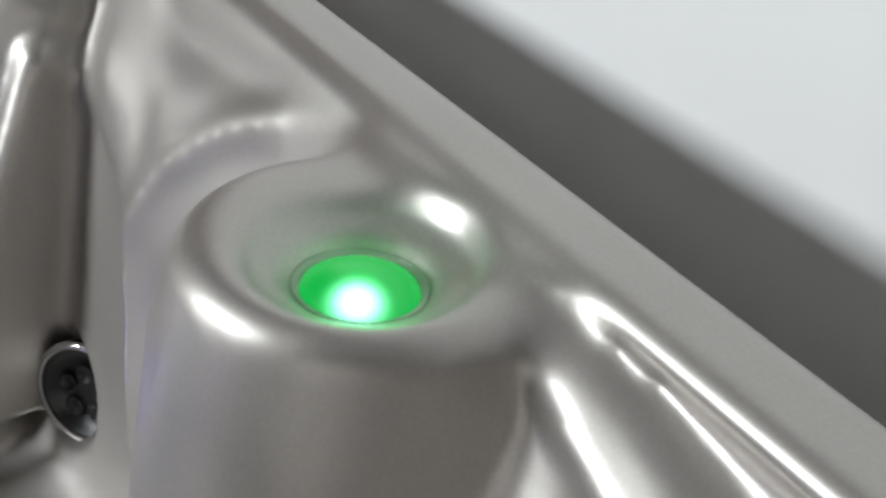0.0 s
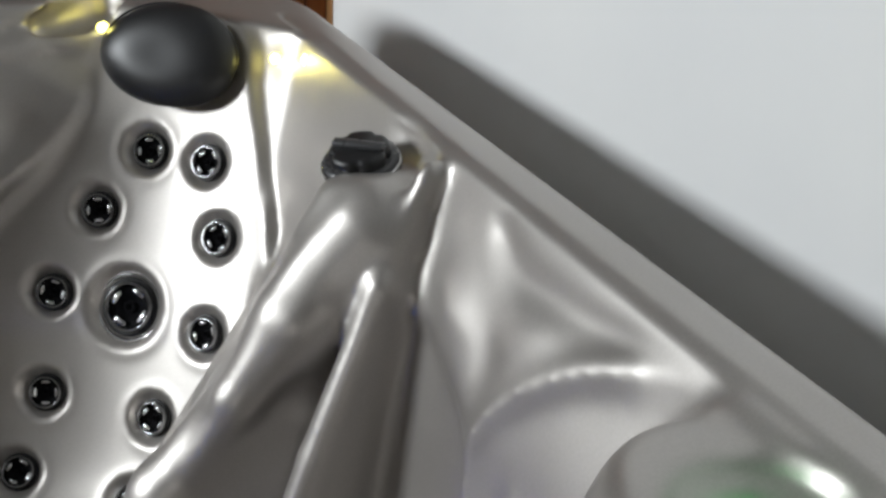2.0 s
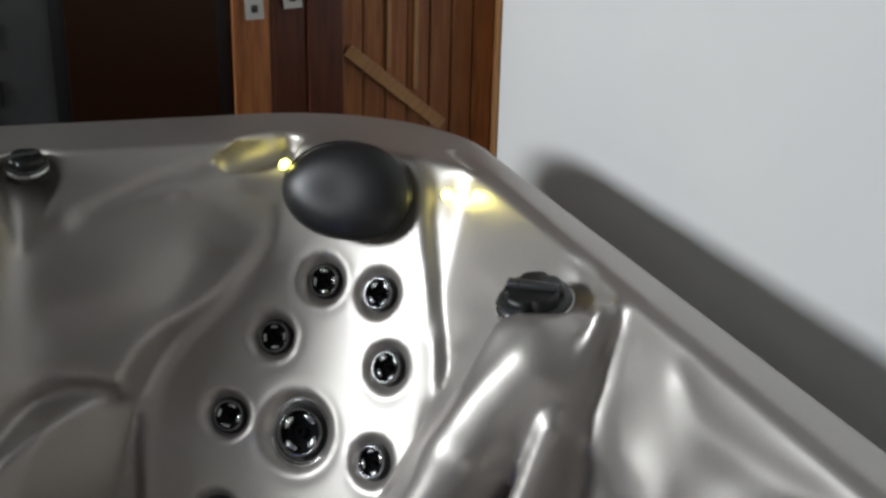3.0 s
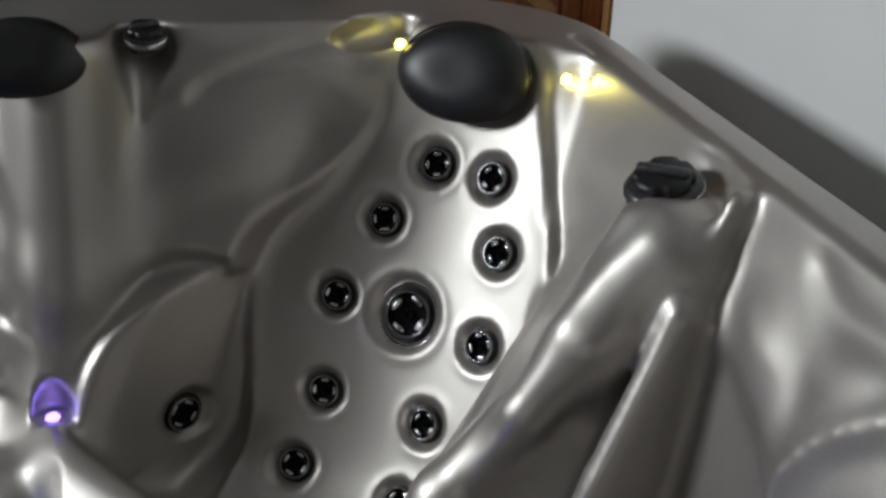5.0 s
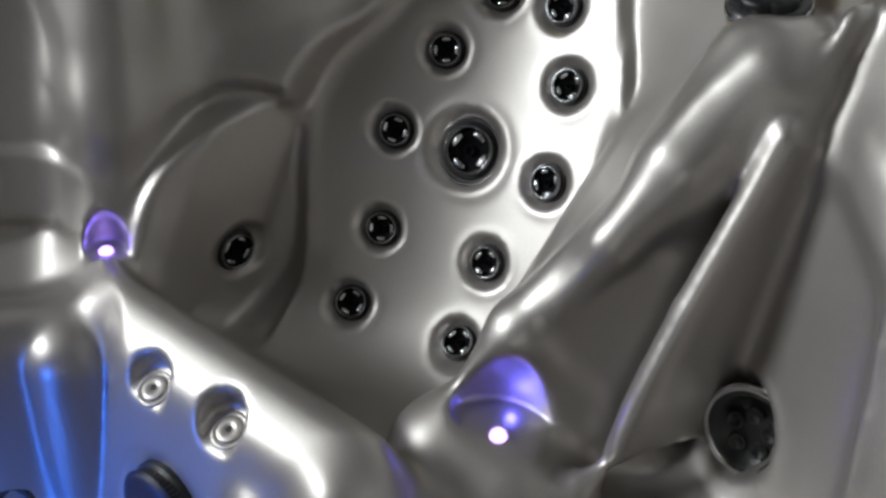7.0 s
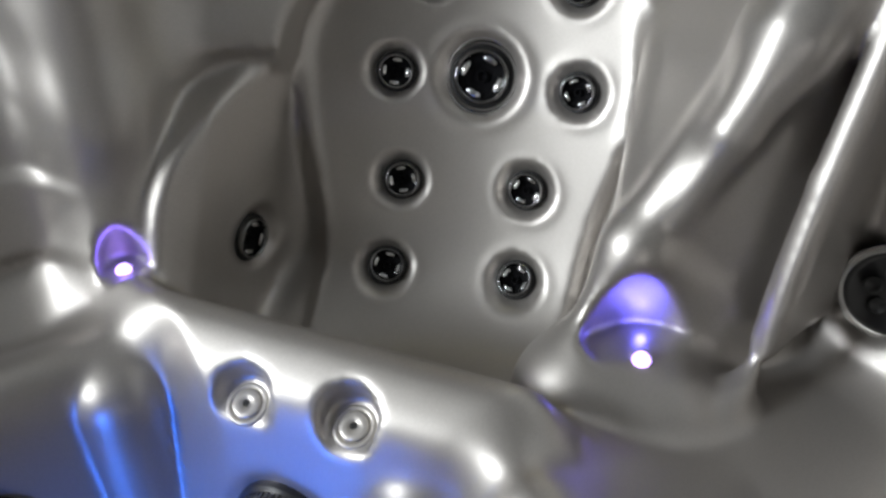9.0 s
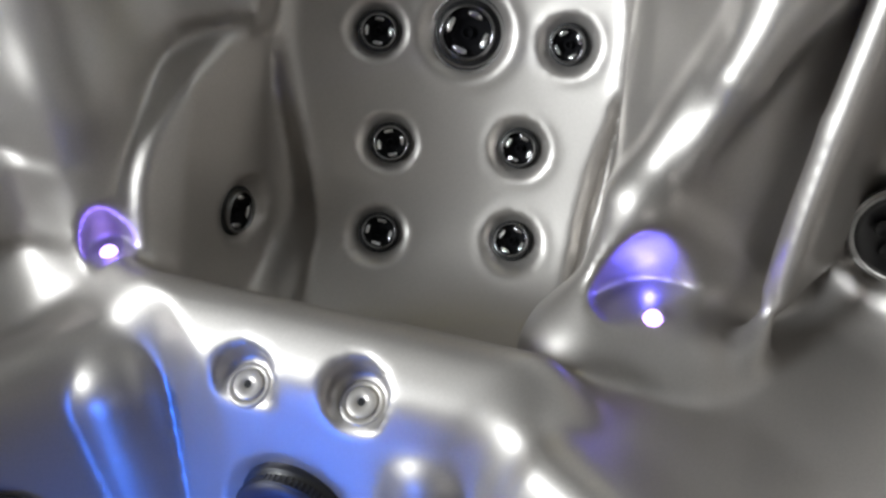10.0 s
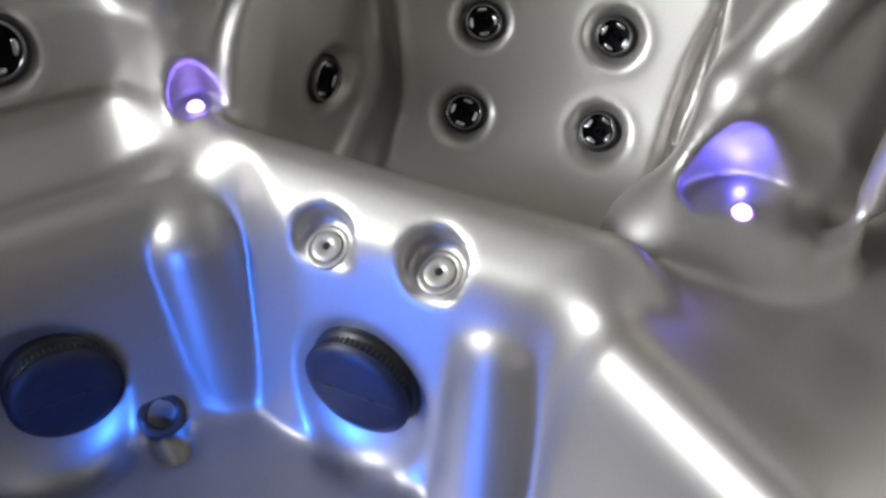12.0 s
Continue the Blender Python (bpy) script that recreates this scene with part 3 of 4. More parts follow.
def shell_mesh(h=0.0058, coarse=4):
    """A net of quads over the field's zero: one vertex in each cell that the surface crosses."""
    lo = np.array((X0 - 0.03, Y0 - 0.03, 0.045))
    hi = np.array((X1 + 0.03, Y1 + 0.03, RIM + 0.03))
    big = h * coarse
    n = np.ceil((hi - lo) / big).astype(int) + 1
    g = np.stack(np.meshgrid(*[np.arange(k) for k in n], indexing="ij"), -1).reshape(-1, 3)
    f = solid(lo + g * big).reshape(n)
    close = np.abs(f) < big * 1.15
    cell = np.zeros(n - 1, bool)
    for i in (0, 1):
        for j in (0, 1):
            for k in (0, 1):
                cell |= close[i:n[0] - 1 + i, j:n[1] - 1 + j, k:n[2] - 1 + k]
    fine = f[:-1, :-1, :-1].astype(np.float32).repeat(coarse, 0).repeat(coarse, 1).repeat(coarse, 2)
    want = np.argwhere(cell.repeat(coarse, 0).repeat(coarse, 1).repeat(coarse, 2))
    fine[want[:, 0], want[:, 1], want[:, 2]] = solid(lo + want * h)
    neg = fine < 0
    m = np.array(fine.shape)
    corner = [(i, j, k) for i in (0, 1) for j in (0, 1) for k in (0, 1)]
    view = lambda a, c: a[c[0]:m[0] - 1 + c[0], c[1]:m[1] - 1 + c[1], c[2]:m[2] - 1 + c[2]]
    count = sum(view(neg, c).astype(np.int8) for c in corner)
    cells = np.argwhere((count > 0) & (count < 8))
    number = np.full(m - 1, -1, np.int64)
    number[cells[:, 0], cells[:, 1], cells[:, 2]] = np.arange(len(cells))
    total, hits = np.zeros((len(cells), 3)), np.zeros(len(cells))
    for a in corner:
        for axis in range(3):
            if a[axis]:
                continue
            b = list(a)
            b[axis] = 1
            fa = fine[cells[:, 0] + a[0], cells[:, 1] + a[1], cells[:, 2] + a[2]]
            fb = fine[cells[:, 0] + b[0], cells[:, 1] + b[1], cells[:, 2] + b[2]]
            cross = (fa < 0) != (fb < 0)
            t = np.where(cross, fa / np.where(cross, fa - fb, 1), 0)
            spot = np.tile(np.array(a, float), (len(cells), 1))
            spot[:, axis] += t
            total += spot * cross[:, None]
            hits += cross
    p = lo + (cells + total / hits[:, None]) * h
    for _ in range(2):
        e = 0.0012
        v = solid(p)
        slope = np.stack([(solid(p + d) - solid(p - d)) / (2 * e) for d in np.eye(3) * e], 1)
        move = -v[:, None] * slope / np.maximum((slope ** 2).sum(1), 0.08)[:, None]
        size = np.linalg.norm(move, axis=1)[:, None]
        p = p + move * np.minimum(1, 0.8 * h / np.maximum(size, 1e-9))
    quads = []
    for axis in range(3):
        u, w = (axis + 1) % 3, (axis + 2) % 3
        a = [slice(1, -1)] * 3
        b = [slice(1, -1)] * 3
        a[axis], b[axis] = slice(0, -1), slice(1, None)
        e = np.argwhere(neg[tuple(a)] != neg[tuple(b)])
        base = e + 1
        base[:, axis] -= 1
        flip = neg[base[:, 0], base[:, 1], base[:, 2]]
        ids = []
        for su, sw in ((0, 0), (-1, 0), (-1, -1), (0, -1)):
            c = base.copy()
            c[:, u] += su
            c[:, w] += sw
            c = np.minimum(c, m - 2)
            ids.append(number[c[:, 0], c[:, 1], c[:, 2]])
        q = np.stack(ids, 1)
        q[~flip] = q[~flip][:, ::-1]
        quads.append(q[(q >= 0).all(1)])
    quads = np.concatenate(quads)
    # ease the net a little, as a vacuum-formed sheet would be
    pairs = np.concatenate([quads[:, [k, (k + 1) % 4]] for k in range(4)])
    for _ in range(5):
        mean, weight = np.zeros_like(p), np.zeros(len(p))
        for c in range(3):
            mean[:, c] = np.bincount(pairs[:, 0], p[pairs[:, 1], c], len(p)) + np.bincount(pairs[:, 1], p[pairs[:, 0], c], len(p))
        weight = np.bincount(pairs[:, 0], minlength=len(p)) + np.bincount(pairs[:, 1], minlength=len(p))
        p = p + 0.5 * (mean / np.maximum(weight, 1)[:, None] - p) * (weight > 0)[:, None]
    me = bpy.data.meshes.new("shell")
    me.vertices.add(len(p))
    me.vertices.foreach_set("co", p.astype(np.float32).ravel())
    me.loops.add(quads.size)
    me.loops.foreach_set("vertex_index", quads.astype(np.int32).ravel())
    me.polygons.add(len(quads))
    me.polygons.foreach_set("loop_start", np.arange(0, quads.size, 4, dtype=np.int32))
    me.polygons.foreach_set("use_smooth", np.ones(len(quads), bool))
    me.update(calc_edges=True)
    me.validate()
    me.materials.append(ACRYLIC)
    return me


def land(p, way, back=0.10):
    """The place and normal where the shell is met from p - back * way along way."""
    way = np.array(way, float)
    way = way / np.linalg.norm(way)
    s = np.array(p, float) - way * back
    r = cast(way[None], start=s, far=0.6, steps=240)[0]
    q = s + way * r
    e = 0.006
    n = np.array([(solid((q + d)[None]) - solid((q - d)[None]))[0] for d in np.eye(3) * e])
    return q, n / np.linalg.norm(n)


# ---- the room ----
ROOM_X0, ROOM_X1, ROOM_Y0, ROOM_Y1, ROOM_Z = -3.8, 0.25, -3.4, 1.80, 2.6


def setting(name, a, b, mat, bevel=0.0):
    return tagged(part(name, bm_box(a, b, bevel), mat, smooth=False), kind="structure")


tagged(setting("floor", (ROOM_X0 - 0.1, ROOM_Y0 - 0.1, -0.12), (ROOM_X1 + 0.1, ROOM_Y1 + 2.3, 0.0), FLOOR), "grey tiled showroom floor under the tub", "floor")
tagged(setting("wall_east", (ROOM_X1, ROOM_Y0, 0.0), (ROOM_X1 + 0.1, 1.60, ROOM_Z), WHITE_WALL), "smooth white painted wall beside the tub", "wall")
tagged(setting("wall_south", (ROOM_X0 - 0.1, ROOM_Y0 - 0.1, 0.0), (ROOM_X1 + 0.1, ROOM_Y0, ROOM_Z), DIM_WALL), "plain tan painted wall", "wall")
tagged(setting("wall_north", (ROOM_X0 - 0.1, ROOM_Y1 + 2.2, 0.0), (ROOM_X1 + 0.1, ROOM_Y1 + 2.3, ROOM_Z), DIM_WALL), "plain tan painted wall", "wall")
tagged(setting("wall_corner", (ROOM_X1 + 0.09, 1.60, 0.0), (ROOM_X1 + 0.19, ROOM_Y1 + 2.2, ROOM_Z), DIM_WALL), "plain tan painted wall", "wall")
tagged(setting("ceiling", (ROOM_X0 - 0.1, ROOM_Y0 - 0.1, ROOM_Z), (ROOM_X1 + 0.1, ROOM_Y1 + 2.3, ROOM_Z + 0.1), CEILING), "plain pale grey painted ceiling", "ceiling")
for k, (a, b) in enumerate((((ROOM_X0 - 0.1, ROOM_Y0, 0), (ROOM_X0, WINDOW_Y[0], ROOM_Z)), ((ROOM_X0 - 0.1, WINDOW_Y[1], 0), (ROOM_X0, ROOM_Y1 + 2.2, ROOM_Z)),
                            ((ROOM_X0 - 0.1, WINDOW_Y[0], 0), (ROOM_X0, WINDOW_Y[1], WINDOW_Z[0])), ((ROOM_X0 - 0.1, WINDOW_Y[0], WINDOW_Z[1]), (ROOM_X0, WINDOW_Y[1], ROOM_Z)))):
    tagged(setting("wall_west_%d" % (k + 1), a, b, DIM_WALL), "plain tan painted wall round the window", "wall")

# ---- the wooden cabin behind the tub ----
cabin = tagged(new("wooden_cabin"), "warm pine sauna cabin with dark door standing behind the tub", "sauna")
cabin.location.x = 0.045
CY = 1.75
left, right_end = -0.068, 0.258
n_boards = 7
edges = np.linspace(left, right_end - 0.012, n_boards + 1)
for k in range(n_boards):
    bm = bm_box((edges[k] + 0.0015, CY, 0.0), (edges[k + 1] - 0.0015, CY + 0.02, 2.1), 0.003)
    part("board", bm, PINE, cabin, smooth=False)
for x in (0.026, 0.082):
    part("batten", bm_box((x - 0.004, CY - 0.012, 0.905 if x < 0.05 else 0.86), (x + 0.004, CY - 0.001, 2.1), 0.002), PINE_LIGHT, cabin, smooth=False)
part("corner_trim", bm_box((right_end - 0.012, CY - 0.03, 0.0), (right_end + 0.012, CY + 0.02, 2.1), 0.003), PINE_LIGHT, cabin, "light pine corner trim", smooth=False)
bm = bm_box((-0.125, -0.006, -0.013), (0.125, 0.006, 0.013), 0.003)
part("brace", bm, PINE_LIGHT, cabin, "light pine slanted brace", at=pose(0.04, CY - 0.010, 0.865, 0, 39, 0), smooth=False)
part("post", bm_box((-0.135, CY - 0.03, 0.0), (-0.068, CY + 0.03, 2.1), 0.004), MAHOGANY, cabin, "dark red wooden post", smooth=False)
part("door_stile", bm_box((-0.200, CY - 0.02, 0.0), (-0.137, CY + 0.02, 2.1), 0.003), MAHOGANY, cabin, "dark red wooden door stile", smooth=False)
part("door_stile", bm_box((-0.272, CY - 0.015, 0.0), (-0.204, CY + 0.02, 2.1), 0.003), PINE, cabin, smooth=False)
part("door_gap", bm_box((-0.300, CY + 0.01, 0.0), (-0.272, CY + 0.03, 2.1)), INK, cabin, smooth=False)
part("glass_door", bm_box((-0.566, CY, 0.0), (-0.300, CY + 0.012, 2.1), 0.002), DARK_GLASS, cabin, "dark brown glass door", smooth=False)
part("door_gap", bm_box((-0.592, CY + 0.01, 0.0), (-0.566, CY + 0.03, 2.1)), INK, cabin, smooth=False)


def paper_tag(x, z, lean):
    tag = tagged(part("paper_tag", bm_box((-0.017, -0.001, 0.0), (0.017, 0.001, 0.16)), PAPER, smooth=False), "white paper price tag hanging on the cabin", "tag", "paper tags")
    tag.matrix_basis = pose(x, CY - 0.034, z, 0, lean, 0)
    part("print", bm_box((-0.006, -0.0022, 0.012), (0.006, -0.0011, 0.026)), GREY_PLASTIC, tag, smooth=False)


paper_tag(-0.189, 1.008, -2)
paper_tag(-0.118, 1.027, -4)

screen = tagged(part("patterned_screen", bm_box((-1.30, CY + 0.02, 0.0), (-0.530, CY + 0.04, 2.0), 0.002), GREY_BOARD, smooth=False), "grey board screen printed with black square maze pattern", "screen", kind="")
CELL = 0.052
for i in range(13):
    for j in range(26):
        x, z = -0.70 - i * CELL + 0.034, 0.62 + j * CELL
        if x < -1.27:
            continue
        part("square", bm_box((x - 0.013, CY + 0.0165, z - 0.013), (x + 0.013, CY + 0.0195, z + 0.013)), INK, screen, smooth=False)
        if (i + j) % 2:
            part("bar", bm_box((x + 0.024, CY + 0.0165, z - 0.024), (x + 0.031, CY + 0.0195, z + 0.022)), INK, screen, smooth=False)
        else:
            part("bar", bm_box((x - 0.024, CY + 0.0165, z + 0.023), (x + 0.020, CY + 0.0195, z + 0.029)), INK, screen, smooth=False)

# ---- the tub ----
tub = tagged(new("hot_tub"), "empty silver pearl acrylic hot tub with chrome jets", "hot tub")
part("shell", shell_mesh(), None, tub)
for name, a, b in (("side_panel", (X1 - 0.045, Y0 + 0.2, 0.0), (X1 - 0.02, Y1 - 0.2, 0.84)), ("side_panel", (X0 + 0.02, Y0 + 0.2, 0.0), (X0 + 0.045, Y1 - 0.2, 0.84)),
                   ("side_panel", (X0 + 0.2, Y1 - 0.045, 0.0), (X1 - 0.2, Y1 - 0.02, 0.84)), ("side_panel", (X0 + 0.2, Y0 + 0.02, 0.0), (X1 - 0.2, Y0 + 0.045, 0.84))):
    part(name, bm_box(a, b, 0.006), SKIRT, tub, "grey cabinet side panel", smooth=False)

# jets: a dished ring with a dark well, a nozzle and four polished vanes
def lathe_mesh(name, profile, mat, segments=40):
    return finish(name, bm_lathe(profile, segments), mat)


def jet_meshes(r):
    return {
        "flange": lathe_mesh("flange", [(0.0, -0.004), (r * 1.22, -0.004), (r * 1.24, 0.000), (r * 1.20, 0.0025), (r * 1.06, 0.002), (r * 1.02, 0.0)], BLACK),
        "ring": lathe_mesh("ring", [(r * 1.06, 0.000), (r * 1.05, 0.008), (r * 0.98, 0.0105), (r * 0.90, 0.008), (r * 0.86, -0.001), (r * 0.86, -0.002)], SMOKED),
        "well": lathe_mesh("well", [(r * 0.90, 0.0015), (r * 0.70, -0.001), (r * 0.52, -0.001), (r * 0.50, -0.003), (0.0, -0.003)], WELL),
        "nozzle": lathe_mesh("nozzle", [(r * 0.25, -0.003), (r * 0.24, 0.002), (r * 0.20, 0.003), (r * 0.16, 0.002), (r * 0.15, -0.0025), (0.0, -0.0025)], WELL, 24),
        "vane": finish("vane", bm_arc(r * 0.58, r * 0.88, 0.001, 0.0055, -24, 24), CHROME),
    }


SMALL, MIDDLE, LARGE = jet_meshes(0.0215), jet_meshes(0.026), jet_meshes(0.034)


def jet(kit, place, way, spin, label, sink=0.0, group=""):
    q, n = land(place, way)
    body = part("jet", kit["flange"], None, tub, label, at=facing(q + n * (0.0065 - sink), n, spin))
    for name in ("ring", "well", "nozzle"):
        part(name, kit[name], None, body)
    for k in range(4):
        part("vane", kit["vane"], None, body, at=pose(0, 0, 0, 0, 0, 45 + 90 * k))
    return body


spin_of = random.Random(3)
for place in BACK_JETS:
    jet(SMALL, place, -PAD_N, spin_of.uniform(0, 90), "small chrome and black massage jet")
big = jet(LARGE, BIG_JET, -PAD_N, 20, "large chrome and black massage jet")
part("outer_ring", lathe_mesh("outer_ring", [(0.0445, -0.001), (0.0465, 0.004), (0.050, 0.005), (0.0525, 0.002), (0.0535, -0.004)], CHROME, 48), None, big)
jet(MIDDLE, SIDE_JET, (-0.45, 0.89, 0), 10, "chrome and black directional jet")
for place in FAR_JETS:
    jet(LARGE, place, (0, 1, 0), 40, "large chrome and black massage jet")

# the oval jet with a polished handle on the bench wall
q, n = land(ARM_JET, (1, 0, 0))
out = Vector((-0.80, -0.58, 0.12)).normalized()
across = Vector((0.58, -0.80, 0.0)).normalized()
turned = Matrix((across, out.cross(across), out)).transposed().to_4x4()
turned.translation = Vector(q) + Vector((-0.016, -0.010, 0.0))
arm_jet = part("rotary_jet", lathe_mesh("rotary_jet", [(0.0, -0.004), (0.046, -0.004), (0.047, 0.002), (0.043, 0.005), (0.036, 0.004), (0.034, 0.0), (0.0, 0.0)], BLACK, 48), None, tub, "dark rotary jet with a chrome handle", at=turned @ Matrix.Diagonal((1.2, 1.2, 1.3, 1)))
part("rim_ring", lathe_mesh("rim_ring", [(0.047, 0.001), (0.0475, 0.004), (0.044, 0.0062), (0.041, 0.005)], CHROME, 48), None, arm_jet)
for k in range(5):
    a = math.radians(72 * k + 20)
    part("port", lathe_mesh("port", [(0.0075, 0.0005), (0.0085, 0.003), (0.0065, 0.0035), (0.006, 0.0008), (0.0, 0.0008)], BLACK, 20), None, arm_jet, at=pose(0.018 * math.cos(a), 0.018 * math.sin(a), 0))
part("handle", finish("handle", bm_arc(0.027, 0.043, 0.003, 0.014, -55, 55, 14), CHROME), None, arm_jet, "polished chrome handle")

# pearl white inserts in the seat's front
for place in SLOPE_JETS:
    q, n = land(place, -SLOPE_N)
    cup = part("seat_jet", lathe_mesh("seat_jet", [(0.0245, -0.002), (0.024, 0.001), (0.0225, 0.002), (0.0185, 0.002), (0.018, 0.0005), (0.0, 0.0005)], CREAM), None, tub, "pearl white recessed water jet", at=facing(q, SLOPE_N, 0))
    part("disc", lathe_mesh("disc", [(0.0165, 0.000), (0.0165, 0.003), (0.015, 0.004), (0.004, 0.0038), (0.0036, 0.003), (0.0, 0.003)], CREAM), None, cup)
    part("hole", lathe_mesh("hole", [(0.0042, 0.0041), (0.0, 0.0042)], BLACK, 20), None, cup)


# suction covers with a slotted collar
def suction(place, axis):
    q, _ = land(place, -np.array(axis, float))
    cover = part("suction_cover", lathe_mesh("suction_cover", [(0.063, 0.030), (0.060, 0.036), (0.050, 0.039), (0.0, 0.041)], GRILLE, 56), None, tub, "dark blue-black round suction cover", at=facing(q + np.array(axis) * 0.002, axis, 0))
    part("collar", lathe_mesh("collar", [(0.066, -0.01), (0.066, 0.014), (0.064, 0.017), (0.060, 0.018), (0.060, 0.032), (0.064, 0.0325), (0.064, 0.030)], BLACK, 56), None, cover)
    slot = finish("slot", bm_box((0.0585, -0.0012, 0.019), (0.0615, 0.0012, 0.027)), GREY_PLASTIC, False)
    for k in range(60):
        part("slot", slot, None, cover, at=pose(0, 0, 0, 0, 0, 6 * k))
    part("seam", bm_box((-0.050, -0.0006, 0.0395), (0.050, 0.0006, 0.0412)), GREY_PLASTIC, cover, smooth=False)


suction((-0.692, 0.741, 0.215), WALL_N)
suction((-0.980, 0.906, 0.197), (0, -1, 0))
q, n = land((-0.890, 0.88, 0.122), (0, 1, 0))
drain = part("drain_fitting", lathe_mesh("drain_fitting", [(0.028, -0.02), (0.028, 0.006), (0.026, 0.010), (0.020, 0.011), (0.0165, 0.009), (0.0165, -0.012), (0.0, -0.012)], GREY_PLASTIC), None, tub, "grey round drain fitting", at=facing(q, (0, -0.8, 0.6), 0))
part("throat", lathe_mesh("throat", [(0.016, -0.008), (0.0, -0.008)], BLACK), None, drain)


# headrests: black vinyl cushions
def headrest(centre, normal, up, hw, hh, thick, label):
    z = Vector(normal).normalized()
    x = Vector(up).cross(z).normalized()
    y = z.cross(x)
    at = Matrix((x, y, z)).transposed().to_4x4()
    at.translation = centre
    bm = bmesh.new()
    bmesh.ops.create_uvsphere(bm, u_segments=64, v_segments=32, radius=1.0)
    for v in bm.verts:
        u, w, d = v.co
        tall = hh * (1.0 + 0.10 * u)
        flat = thick * (1 - 0.22 * math.exp(-(u * u + (w + 0.1) ** 2) / 0.35))
        brim = 1 + 0.04 * math.exp(-(d / 0.25) ** 2)
        v.co = (u * hw * brim * (1 - 0.06 * w), w * tall * brim, d * (flat if d > 0 else thick * 0.4))
    pad = part("headrest", bm, VINYL, tub, label, at=at)
    part("piping", lathe_mesh("piping", [(1.0, -0.012), (1.025, 0.0), (1.0, 0.012), (0.975, 0.0), (1.0, -0.012)], BLACK, 64), None, pad, at=Matrix.Diagonal((hw * 1.03, hh * 1.03, 0.25, 1)))


spot = PAD_C + PAD_U * 0.008 + PAD_V * 0.368
headrest(Vector(spot + PAD_N * 0.010), PAD_N, PAD_V, 0.098, 0.068, 0.036, "glossy black vinyl oval headrest cushion")
headrest(Vector((-0.748, 1.180, 0.880)), (0, -0.75, 0.65), (0, 0.65, 0.75), 0.085, 0.055, 0.04, "glossy black vinyl oval headrest cushion")


# diverter knobs on the shoulder
def knob(place, r, height, normal, label):
    base = part("diverter_knob", lathe_mesh("diverter_knob", [(0.0, -0.012), (r, -0.012), (r * 1.02, 0.0), (r * 0.98, height * 0.35), (r * 0.86, height * 0.42), (0.0, height * 0.42)], GREY_PLASTIC, 48), None, tub, label, at=facing(place, normal, 15))
    bm = bmesh.new()
    seg = 60
    rows = []
    for f, z in ((1.0, 0.4), (1.0, 0.8), (0.93, 0.95), (0.8, 1.0)):
        rows.append([bm.verts.new((r * 0.8 * f * (1 - 0.13 * max(0, math.cos(5 * a)) ** 3) * math.cos(a), r * 0.8 * f * (1 - 0.13 * max(0, math.cos(5 * a)) ** 3) * math.sin(a), height * z)) for a in (2 * math.pi * k / seg for k in range(seg))])
    for p, s in zip(rows, rows[1:]):
        for k in range(seg):
            bm.faces.new((p[k], p[(k + 1) % seg], s[(k + 1) % seg], s[k]))
    bm.faces.new(rows[-1])
    part("grip", bm, BLACK, base)
    part("grip_bar", bm_box((-r * 0.7, -r * 0.13, height * 0.9), (r * 0.7, r * 0.13, height * 1.25), 0.003), GREY_PLASTIC, base)
    part("base_ring", lathe_mesh("base_ring", [(r * 1.0, -0.004), (r * 1.06, -0.002), (r * 1.04, 0.003), (r * 0.97, 0.004)], CHROME, 48), None, base)
    return base


knob(land((-0.050, 0.68, 0.86), (0, 0, -1))[0] + np.array((0, 0, 0.004)), 0.042, 0.022, (-0.25, -0.15, 1), "dark smoked plastic diverter knob on the rim")
knob((-0.585, 1.262, 0.882), 0.030, 0.018, (0, -0.3, 1), "dark smoked plastic diverter knob on the rim")

# ---- the tub's coloured lights ----
def hot_lens(name, edge, heart, spot, reach):
    """A lens that glows brightest over its lamp and fades to its edge."""
    m = glow(name, edge, 0.7)
    t, p = m.node_tree, m.node_tree.nodes["Principled BSDF"]
    co = t.nodes.new("ShaderNodeTexCoord")
    away = t.nodes.new("ShaderNodeVectorMath")
    away.operation = "DISTANCE"
    away.inputs[1].default_value = spot
    near = add(m, "ShaderNodeMapRange", From_Min=0.0, From_Max=reach, To_Min=1.0, To_Max=0.0)
    near.interpolation_type = "SMOOTHERSTEP"
    tint = t.nodes.new("ShaderNodeMix")
    tint.data_type = "RGBA"
    tint.inputs[6].default_value, tint.inputs[7].default_value = (*edge, 1), (*heart, 1)
    power = add(m, "ShaderNodeMapRange", To_Min=0.55, To_Max=2.6)
    t.links.new(co.outputs["Object"], away.inputs[0])
    t.links.new(away.outputs["Value"], near.inputs["Value"])
    t.links.new(near.outputs["Result"], tint.inputs[0])
    t.links.new(near.outputs["Result"], power.inputs["Value"])
    t.links.new(tint.outputs[2], p.inputs["Emission Color"])
    t.links.new(power.outputs["Result"], p.inputs["Emission Strength"])
    return m


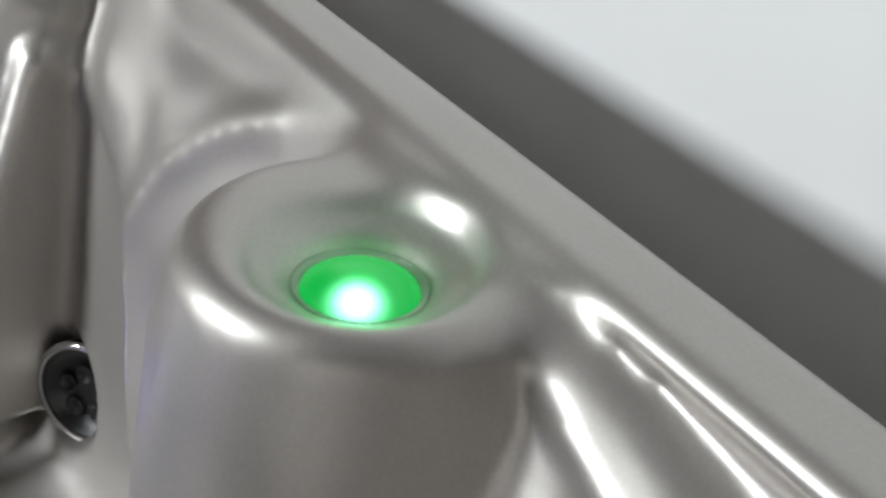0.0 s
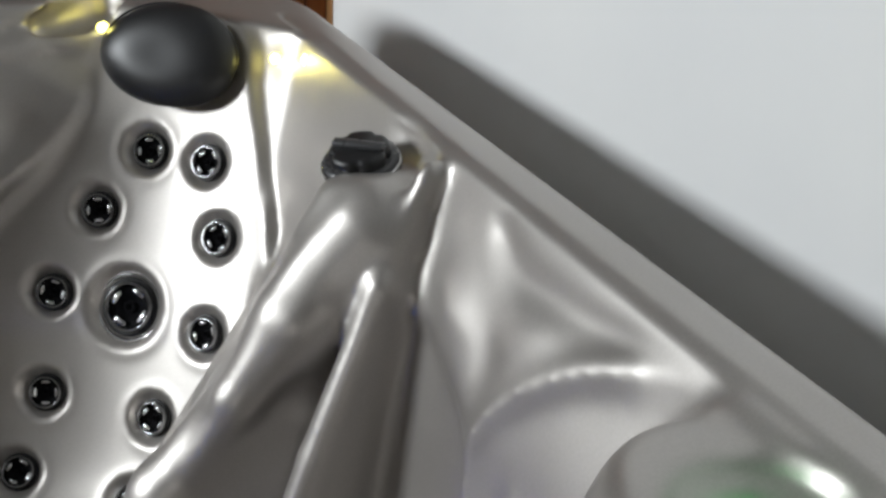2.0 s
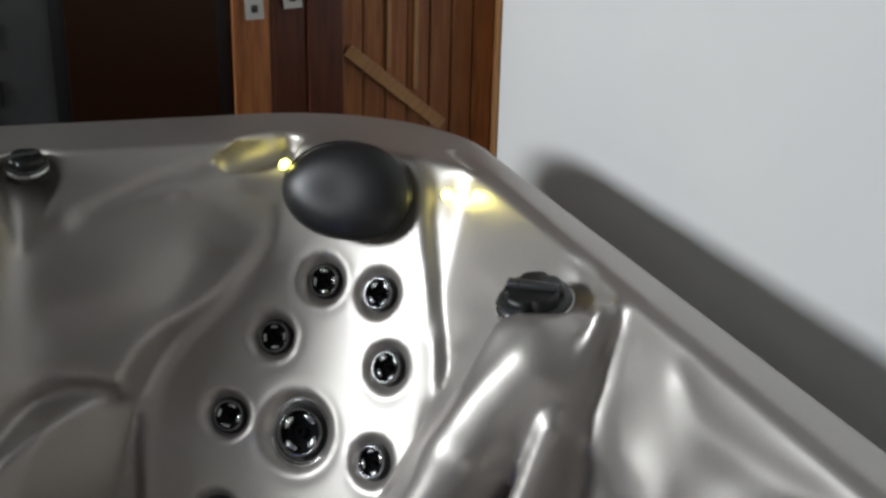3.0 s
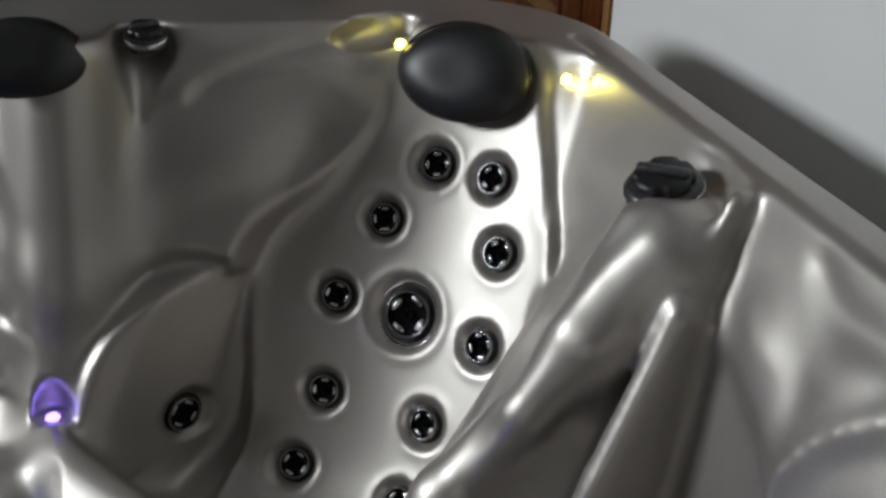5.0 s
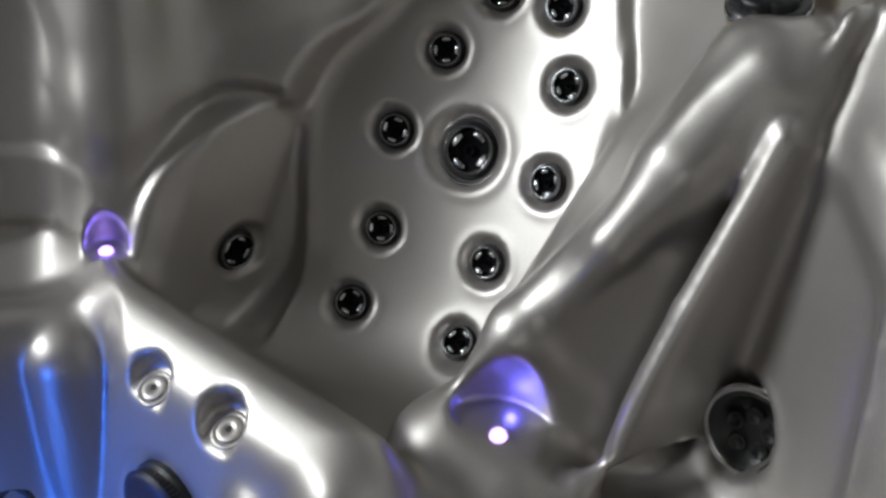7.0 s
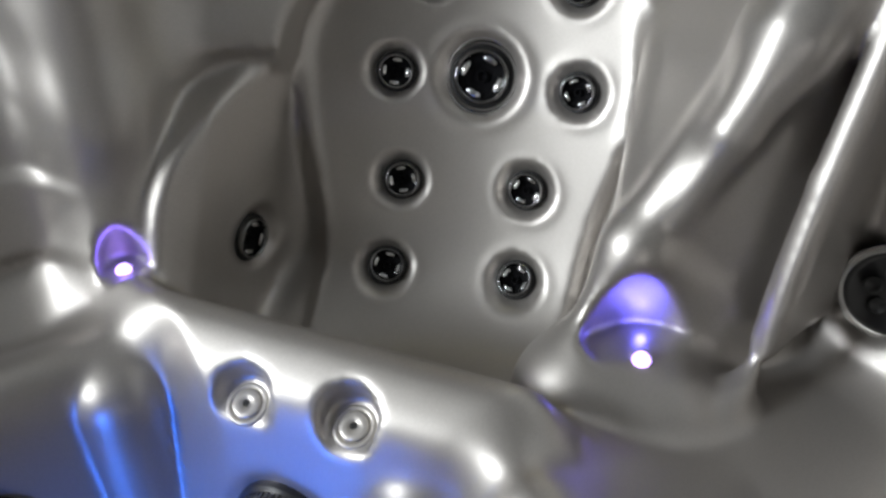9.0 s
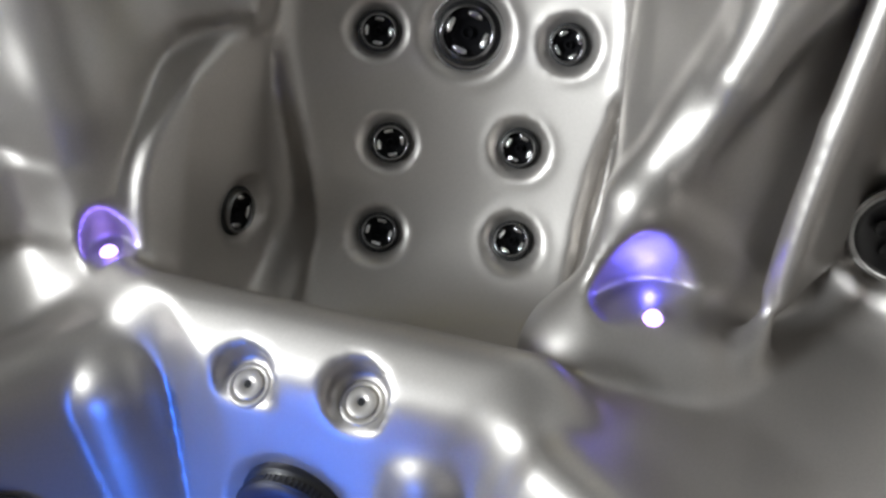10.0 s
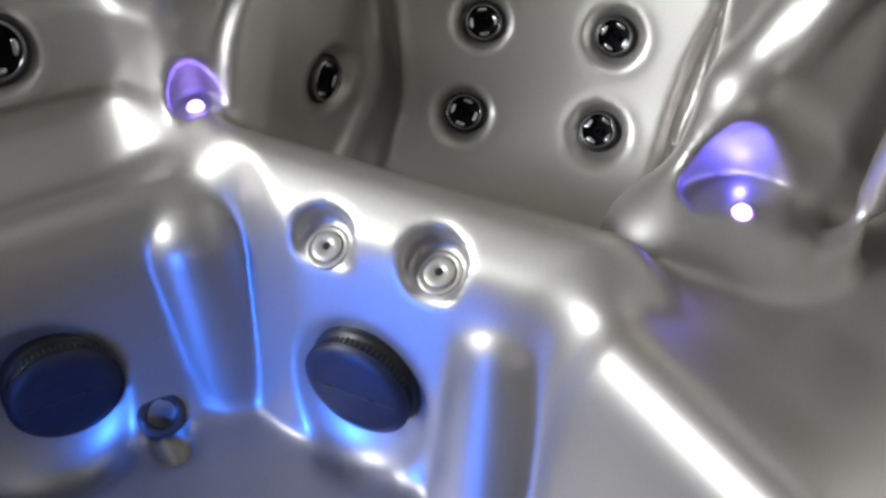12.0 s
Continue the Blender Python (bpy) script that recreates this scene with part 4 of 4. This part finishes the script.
pod_lens = part("light_lens", lathe_mesh("light_lens", [(0.0, 0.009), (0.008, 0.0086), (0.016, 0.0068), (0.023, 0.0035), (0.0285, 0.0), (0.030, -0.003)], hot_lens("green_lens", (0.0, 0.75, 0.10), (0.45, 1.0, 0.85), (-0.011, -0.017, 0.004), 0.022), 48), None, tub, "glowing green round light lens", at=pose(POD[0], POD[1], 0.862))
part("bezel", lathe_mesh("bezel", [(0.0295, -0.002), (0.031, 0.001), (0.034, 0.001), (0.0355, -0.003)], CLEAR, 48), None, pod_lens, "clear plastic bezel")
spark("pod_glow", (POD[0], POD[1], 0.885), 0.035, GREEN, 0.02)


def led(place, normal, r, colour, strength, watts, label, off=0.014):
    n = np.array(normal, float) / np.linalg.norm(normal)
    eye = part("light_lens", lathe_mesh("light_lens", [(r, -0.002), (r * 0.9, r * 0.25), (r * 0.5, r * 0.5), (0.0, r * 0.6)], glow("led_lens", colour, strength), 24), None, tub, label, at=facing(place, n))
    part("bezel", lathe_mesh("bezel", [(r * 1.02, -0.001), (r * 1.15, 0.001), (r * 1.35, -0.001)], CLEAR, 24), None, eye)
    spark("led_glow", np.array(place) + n * off, watts, colour)


for place, way in (((-0.322, 0.606, 0.405), (0.25, 0.33, -0.91)), ((-0.746, 1.048, 0.415), (0.1, 0.3, -0.95))):
    q, n = land(place, way)
    led(q, -np.array(way), 0.0105, (0.55, 0.36, 1.0), 4, 0.0, "small violet light lens glowing in its niche")
spark("niche_glow", (-0.292, 0.646, 0.402), 0.055, (0.12, 0.11, 1.0))
spark("niche_glow", (-0.745, 1.050, 0.420), 0.03, (0.16, 0.10, 1.0))
for place, colour in (((-0.026, 1.066, 0.858), YELLOW), ((0.003, 1.025, 0.865), YELLOW), ((-0.225, 1.237, 0.869), YELLOW)):
    q, n = land(place, (0.45, 0.65, -0.6))
    led(q, n, 0.0085, (1.0, 0.9, 0.2), 9, 0.05, "small yellow light lens beside the headrest", 0.012)
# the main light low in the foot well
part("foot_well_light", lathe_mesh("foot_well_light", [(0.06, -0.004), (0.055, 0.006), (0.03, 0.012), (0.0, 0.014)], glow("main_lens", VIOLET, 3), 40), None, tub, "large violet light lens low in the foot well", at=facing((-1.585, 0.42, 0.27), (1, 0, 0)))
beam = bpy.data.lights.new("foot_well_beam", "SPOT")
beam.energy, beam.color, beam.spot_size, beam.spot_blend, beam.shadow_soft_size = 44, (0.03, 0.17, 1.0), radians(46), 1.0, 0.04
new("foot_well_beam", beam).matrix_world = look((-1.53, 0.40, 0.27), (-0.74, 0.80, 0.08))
